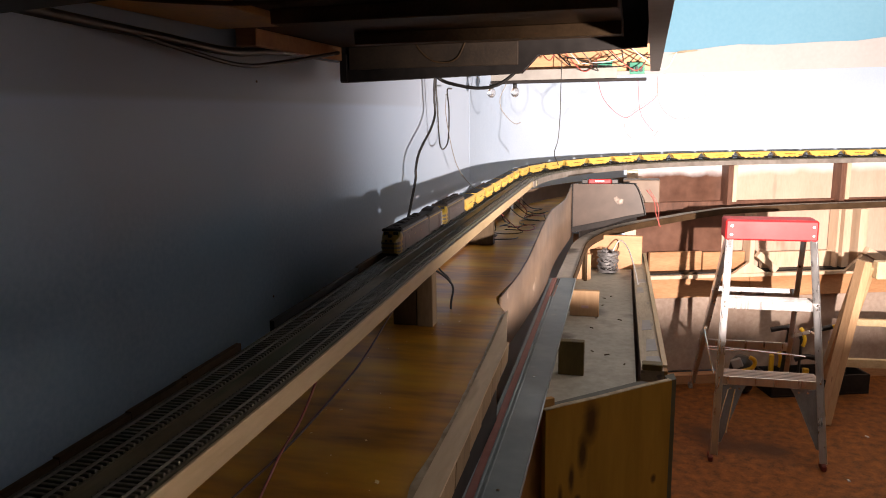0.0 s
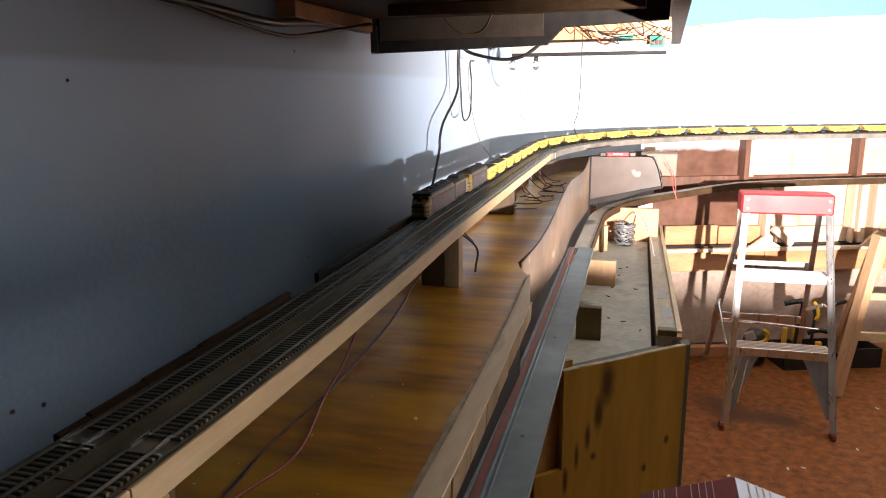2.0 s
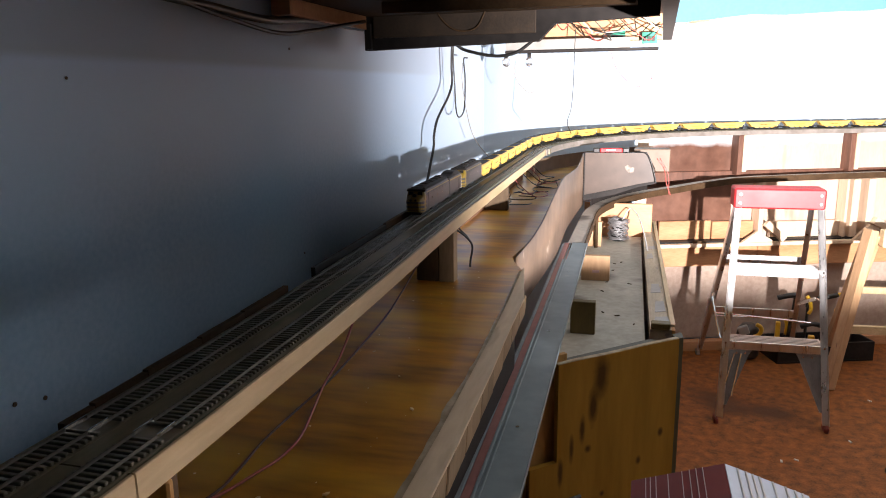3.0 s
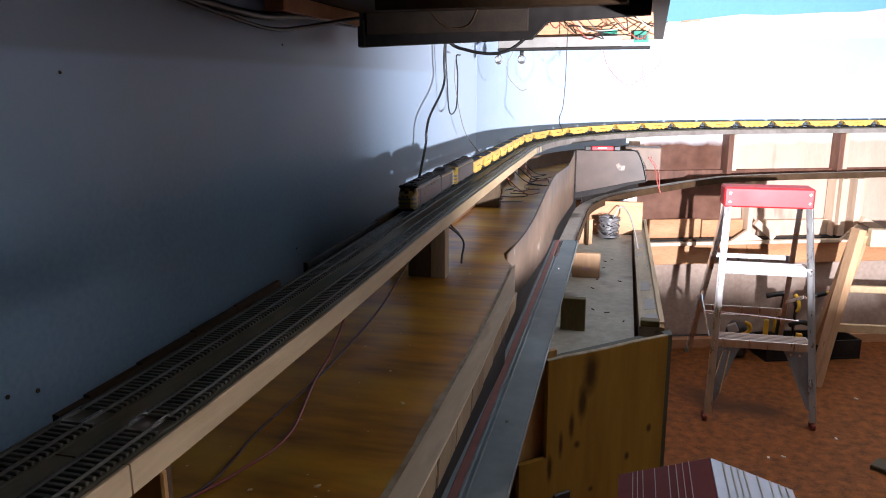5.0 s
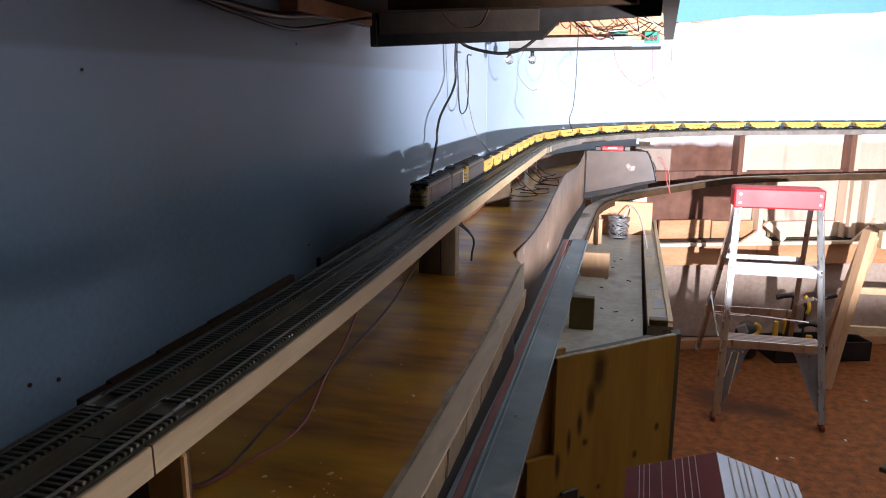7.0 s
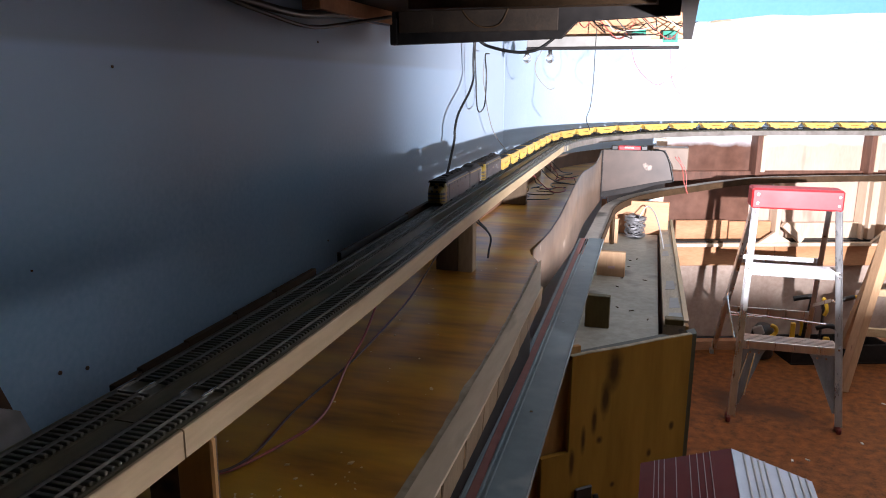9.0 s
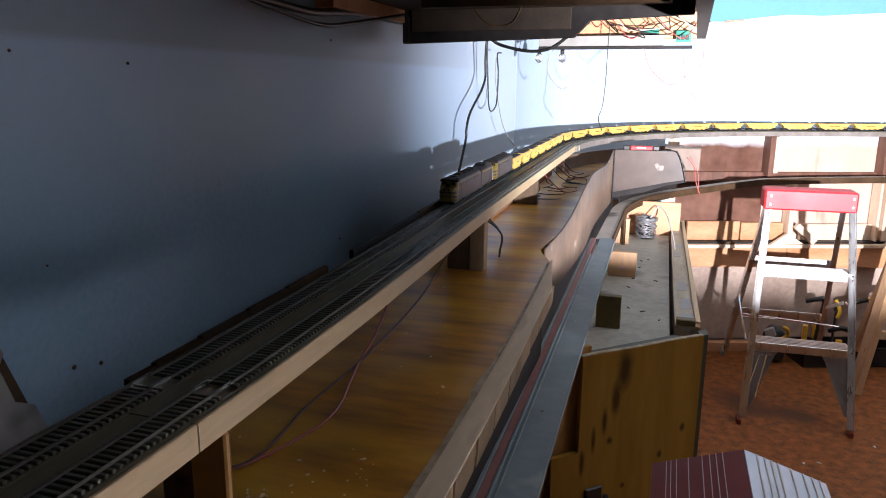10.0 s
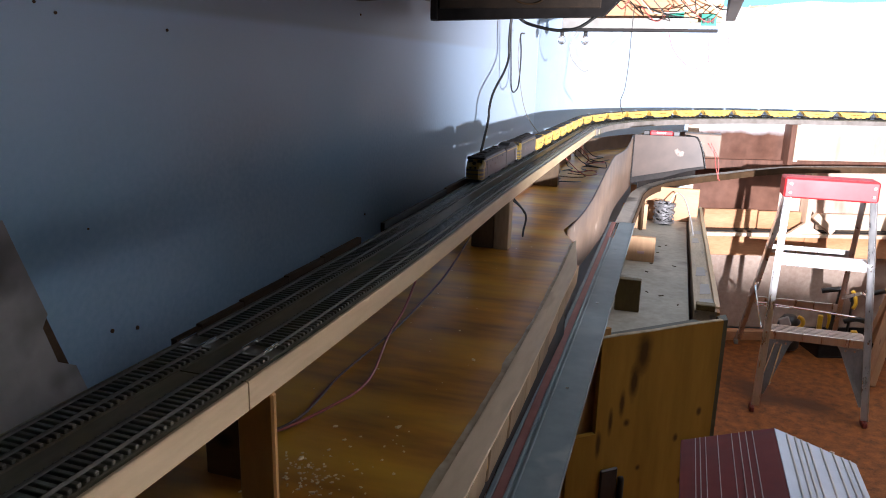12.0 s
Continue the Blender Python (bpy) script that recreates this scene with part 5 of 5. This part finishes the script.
tagged(part("paper_scraps", bm, WHITECARD), "small white scraps on the floor", "scraps", kind="stuff")
tagged(part("dark_block", boxed((0.80, 2.40, 0.0005), (0.93, 2.47, 0.018), 0.003, Matrix.Translation((0.8, 2.4, 0)) @ Matrix.Rotation(radians(-35), 4, "Z") @ Matrix.Translation((-0.8, -2.4, 0))), OLIVE), "dark flat block lying on the floor", "block")

# ---------------------------------------------------------------- train


def shaped(section, stations):
    """A body along y: one section, scaled and lifted at each station of (y, width, low, high)."""
    bm = bmesh.new()
    rows = []
    for y, wide, low, high in stations:
        rows.append([bm.verts.new((x * wide, y, low + (high - low) * h)) for x, h in section])
    k = len(section)
    for a, c in zip(rows, rows[1:]):
        for i in range(k):
            bm.faces.new((a[i], a[(i + 1) % k], c[(i + 1) % k], c[i]))
    bm.faces.new(rows[0]), bm.faces.new(rows[-1][::-1])
    return bm


def bogie(parent, y, wheelbase):
    g = part("bogie", boxed((-0.0115, y - wheelbase / 2 - 0.004, 0.002), (0.0115, y + wheelbase / 2 + 0.004, 0.0075), 0.0008), BLACK, parent)
    for dy in (-wheelbase / 2, wheelbase / 2):
        part("wheelset", rod((-0.0090, y + dy, 0.0052), (0.0090, y + dy, 0.0052), 0.0052, None, 14), BLACK, g)


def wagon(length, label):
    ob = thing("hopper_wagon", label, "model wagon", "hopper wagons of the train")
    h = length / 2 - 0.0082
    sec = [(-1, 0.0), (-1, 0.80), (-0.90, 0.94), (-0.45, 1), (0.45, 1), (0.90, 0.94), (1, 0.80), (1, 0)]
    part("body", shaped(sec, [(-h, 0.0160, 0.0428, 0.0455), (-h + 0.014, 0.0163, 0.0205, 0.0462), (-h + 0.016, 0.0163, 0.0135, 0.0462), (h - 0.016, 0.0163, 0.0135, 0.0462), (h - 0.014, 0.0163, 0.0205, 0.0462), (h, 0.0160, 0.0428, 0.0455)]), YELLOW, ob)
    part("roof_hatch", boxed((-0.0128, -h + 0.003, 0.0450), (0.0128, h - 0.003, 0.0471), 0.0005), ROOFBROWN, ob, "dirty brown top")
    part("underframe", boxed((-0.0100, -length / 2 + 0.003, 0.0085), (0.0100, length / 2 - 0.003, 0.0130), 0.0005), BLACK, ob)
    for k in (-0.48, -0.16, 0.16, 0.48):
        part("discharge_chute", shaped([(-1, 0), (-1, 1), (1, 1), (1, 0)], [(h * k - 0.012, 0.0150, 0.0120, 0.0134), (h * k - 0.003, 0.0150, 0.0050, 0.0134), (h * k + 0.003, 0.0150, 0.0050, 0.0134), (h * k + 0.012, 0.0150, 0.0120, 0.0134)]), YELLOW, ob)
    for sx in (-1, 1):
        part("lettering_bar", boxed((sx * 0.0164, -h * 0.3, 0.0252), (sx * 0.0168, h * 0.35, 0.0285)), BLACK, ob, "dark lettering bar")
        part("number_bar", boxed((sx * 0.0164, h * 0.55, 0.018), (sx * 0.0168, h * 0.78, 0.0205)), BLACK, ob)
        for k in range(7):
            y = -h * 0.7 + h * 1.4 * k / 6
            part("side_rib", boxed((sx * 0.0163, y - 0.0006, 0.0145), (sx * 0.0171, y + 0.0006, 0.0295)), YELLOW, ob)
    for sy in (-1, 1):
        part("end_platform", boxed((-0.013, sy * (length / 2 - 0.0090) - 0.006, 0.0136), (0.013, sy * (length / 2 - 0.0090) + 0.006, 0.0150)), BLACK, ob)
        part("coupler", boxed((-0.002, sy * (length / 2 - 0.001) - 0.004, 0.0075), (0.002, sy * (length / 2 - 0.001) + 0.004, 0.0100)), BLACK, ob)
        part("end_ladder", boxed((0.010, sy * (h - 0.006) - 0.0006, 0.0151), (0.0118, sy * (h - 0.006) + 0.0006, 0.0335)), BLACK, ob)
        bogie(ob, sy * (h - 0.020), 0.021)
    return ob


def loco():
    """A streamlined diesel with a rounded nose at -y."""
    ob = thing("diesel_locomotive", "weathered grey and gold model diesel locomotive", "model locomotive", "locomotives of the train")
    sec = [(-1, 0), (-1, 0.72), (-0.86, 0.90), (-0.5, 1), (0.5, 1), (0.86, 0.90), (1, 0.72), (1, 0)]
    n = -0.091
    part("body", shaped(sec, [(n + 0.024, 0.0172, 0.009, 0.0490), (0.088, 0.0172, 0.009, 0.0490), (0.091, 0.0168, 0.010, 0.0480)]), GREYLOCO, ob)
    nose = part("nose", shaped(sec, [(n, 0.0095, 0.010, 0.030), (n + 0.003, 0.0130, 0.008, 0.0335), (n + 0.009, 0.0158, 0.007, 0.0360), (n + 0.0135, 0.0166, 0.007, 0.0385), (n + 0.0185, 0.0171, 0.008, 0.0480), (n + 0.0238, 0.0172, 0.009, 0.0489)]), GOLD, ob, "rounded gold nose with dark bands")
    for z0, z1 in ((0.0095, 0.0120), (0.0150, 0.0195), (0.0225, 0.0275)):
        part("nose_band", shaped([(-1, 0), (-1, 1), (1, 1), (1, 0)], [(n - 0.0004, 0.0099, z0 + 0.002, z1), (n + 0.003, 0.0135, z0 + 0.001, z1), (n + 0.009, 0.0162, z0, z1), (n + 0.0235, 0.0175, z0, z1)]), GREYLOCO, nose, "dark grey nose band")
    part("headlight_drum", rod((0, n + 0.012, 0.0375), (0, n + 0.0065, 0.0375), 0.0036, None, 12), BLACK, nose)
    part("brow", shaped(sec, [(n + 0.0165, 0.0172, 0.0440, 0.0478), (n + 0.0235, 0.0176, 0.0440, 0.0493)]), ROOFBROWN, nose)
    for sx in (-1, 1):
        part("windscreen", beam((sx * 0.0040, n + 0.0143, 0.0405), (sx * 0.0125, n + 0.0150, 0.0405), 0.0020, 0.0065, 0), BLACK, nose)
        part("headlight", rod((sx * 0.0045, n + 0.001, 0.0305), (sx * 0.0045, n - 0.001, 0.0305), 0.0021, None, 10), BLACK, nose)
        part("cab_window", boxed((sx * 0.0170, n + 0.026, 0.0330), (sx * 0.0176, n + 0.034, 0.0395)), BLACK, ob)
        part("cab_door", boxed((sx * 0.0170, n + 0.036, 0.0120), (sx * 0.0175, n + 0.042, 0.0400), 0.0002), BLACK, ob)
        part("waist_stripe", boxed((sx * 0.0171, n + 0.024, 0.0410), (sx * 0.0175, 0.088, 0.0424)), GOLD, ob, "thin gold stripe")
        for k in range(6):
            y = n + 0.052 + 0.0195 * k
            part("grille", boxed((sx * 0.0170, y, 0.0345), (sx * 0.0176, y + 0.013, 0.0400), 0.0002), BLACK, ob)
        for k in range(3):
            y = n + 0.060 + 0.035 * k
            part("porthole", rod((sx * 0.0170, y, 0.027), (sx * 0.0176, y, 0.027), 0.0022, None, 10), BRIGHT, ob)
    part("roof", shaped([(-1, 0), (-0.8, 0.8), (0.8, 0.8), (1, 0)], [(n + 0.028, 0.0150, 0.0470, 0.0504), (0.086, 0.0150, 0.0470, 0.0504)]), ROOFBROWN, ob)
    for y, r, tall in ((-0.040, 0.009, 0.0022), (-0.018, 0.006, 0.0036), (-0.004, 0.007, 0.0026), (0.012, 0.006, 0.0040), (0.030, 0.008, 0.0024), (0.050, 0.009, 0.0034), (0.070, 0.009, 0.0046)):
        part("roof_fan", shaped([(-1, 0), (-0.8, 0.8), (0.5, 1), (1, 0)], [(y - r, 0.006, 0.0492, 0.0496 + tall * 0.6), (y - r * 0.6, 0.0085, 0.0492, 0.0496 + tall), (y + r * 0.5, 0.0085, 0.0492, 0.0498 + tall), (y + r, 0.0065, 0.0492, 0.0496 + tall * 0.5)]), ROOFBROWN, ob)
    part("underframe", boxed((-0.0145, n + 0.016, 0.006), (0.0145, 0.089, 0.0088), 0.0005), BLACK, ob)
    part("fuel_tank", boxed((-0.0135, -0.022, 0.0020), (0.0135, 0.022, 0.0058), 0.001), BLACK, ob)
    bogie(ob, -0.055, 0.036)
    bogie(ob, 0.058, 0.036)
    return ob


def power_van():
    ob = thing("power_van", "short dark model power van with a gold line", "model wagon")
    part("body", boxed((-0.0165, -0.046, 0.010), (0.0165, 0.046, 0.044), 0.002), GREYLOCO, ob)
    part("roof", shaped([(-1, 0), (-0.7, 0.8), (0.7, 0.8), (1, 0)], [(-0.045, 0.0155, 0.044, 0.0470), (-0.012, 0.0155, 0.044, 0.0485), (0.0, 0.0155, 0.044, 0.0540), (0.030, 0.0155, 0.044, 0.0545), (0.038, 0.0150, 0.044, 0.0510), (0.045, 0.0150, 0.044, 0.0490)]), ROOFBROWN, ob)
    for sx in (-1, 1):
        part("gold_line", boxed((sx * 0.0164, -0.044, 0.0385), (sx * 0.0169, 0.040, 0.0410)), GOLD, ob, "gold line")
        part("side_door", boxed((sx * 0.0164, 0.020, 0.012), (sx * 0.0170, 0.032, 0.036), 0.0003), BLACK, ob)
        part("end_post", boxed((sx * 0.0140, 0.046, 0.010), (sx * 0.0160, 0.049, 0.040)), WHITECARD, ob)
    part("underframe", boxed((-0.012, -0.048, 0.0055), (0.012, 0.048, 0.0098), 0.0005), BLACK, ob)
    bogie(ob, -0.028, 0.022)
    bogie(ob, 0.028, 0.022)
    return ob


far_segments, far_total = along(curve_far)


def train_pose(s):
    p, d = place_on(far_segments, s)
    return pose(p.x, p.y, PLANK_Z + 0.0057, 0, 0, math.degrees(math.atan2(d.y, d.x)) - 90)


NOSE = 1.045
s = NOSE + 0.5
first = loco()
LOW, FLAT = Matrix.Diagonal((0.88, 1, 0.86, 1)), Matrix.Diagonal((0.86, 1, 0.65, 1))
first.matrix_basis = train_pose(s + 0.091) @ LOW
van = power_van()
van.matrix_basis = train_pose(s + 0.182 + 0.006 + 0.049) @ LOW
copy_thing(first, train_pose(s + 0.292 + 0.012 + 0.091))
s += 0.292 + 0.012 + 0.182 + 0.004
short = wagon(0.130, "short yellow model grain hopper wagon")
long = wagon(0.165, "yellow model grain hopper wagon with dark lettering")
used = set()
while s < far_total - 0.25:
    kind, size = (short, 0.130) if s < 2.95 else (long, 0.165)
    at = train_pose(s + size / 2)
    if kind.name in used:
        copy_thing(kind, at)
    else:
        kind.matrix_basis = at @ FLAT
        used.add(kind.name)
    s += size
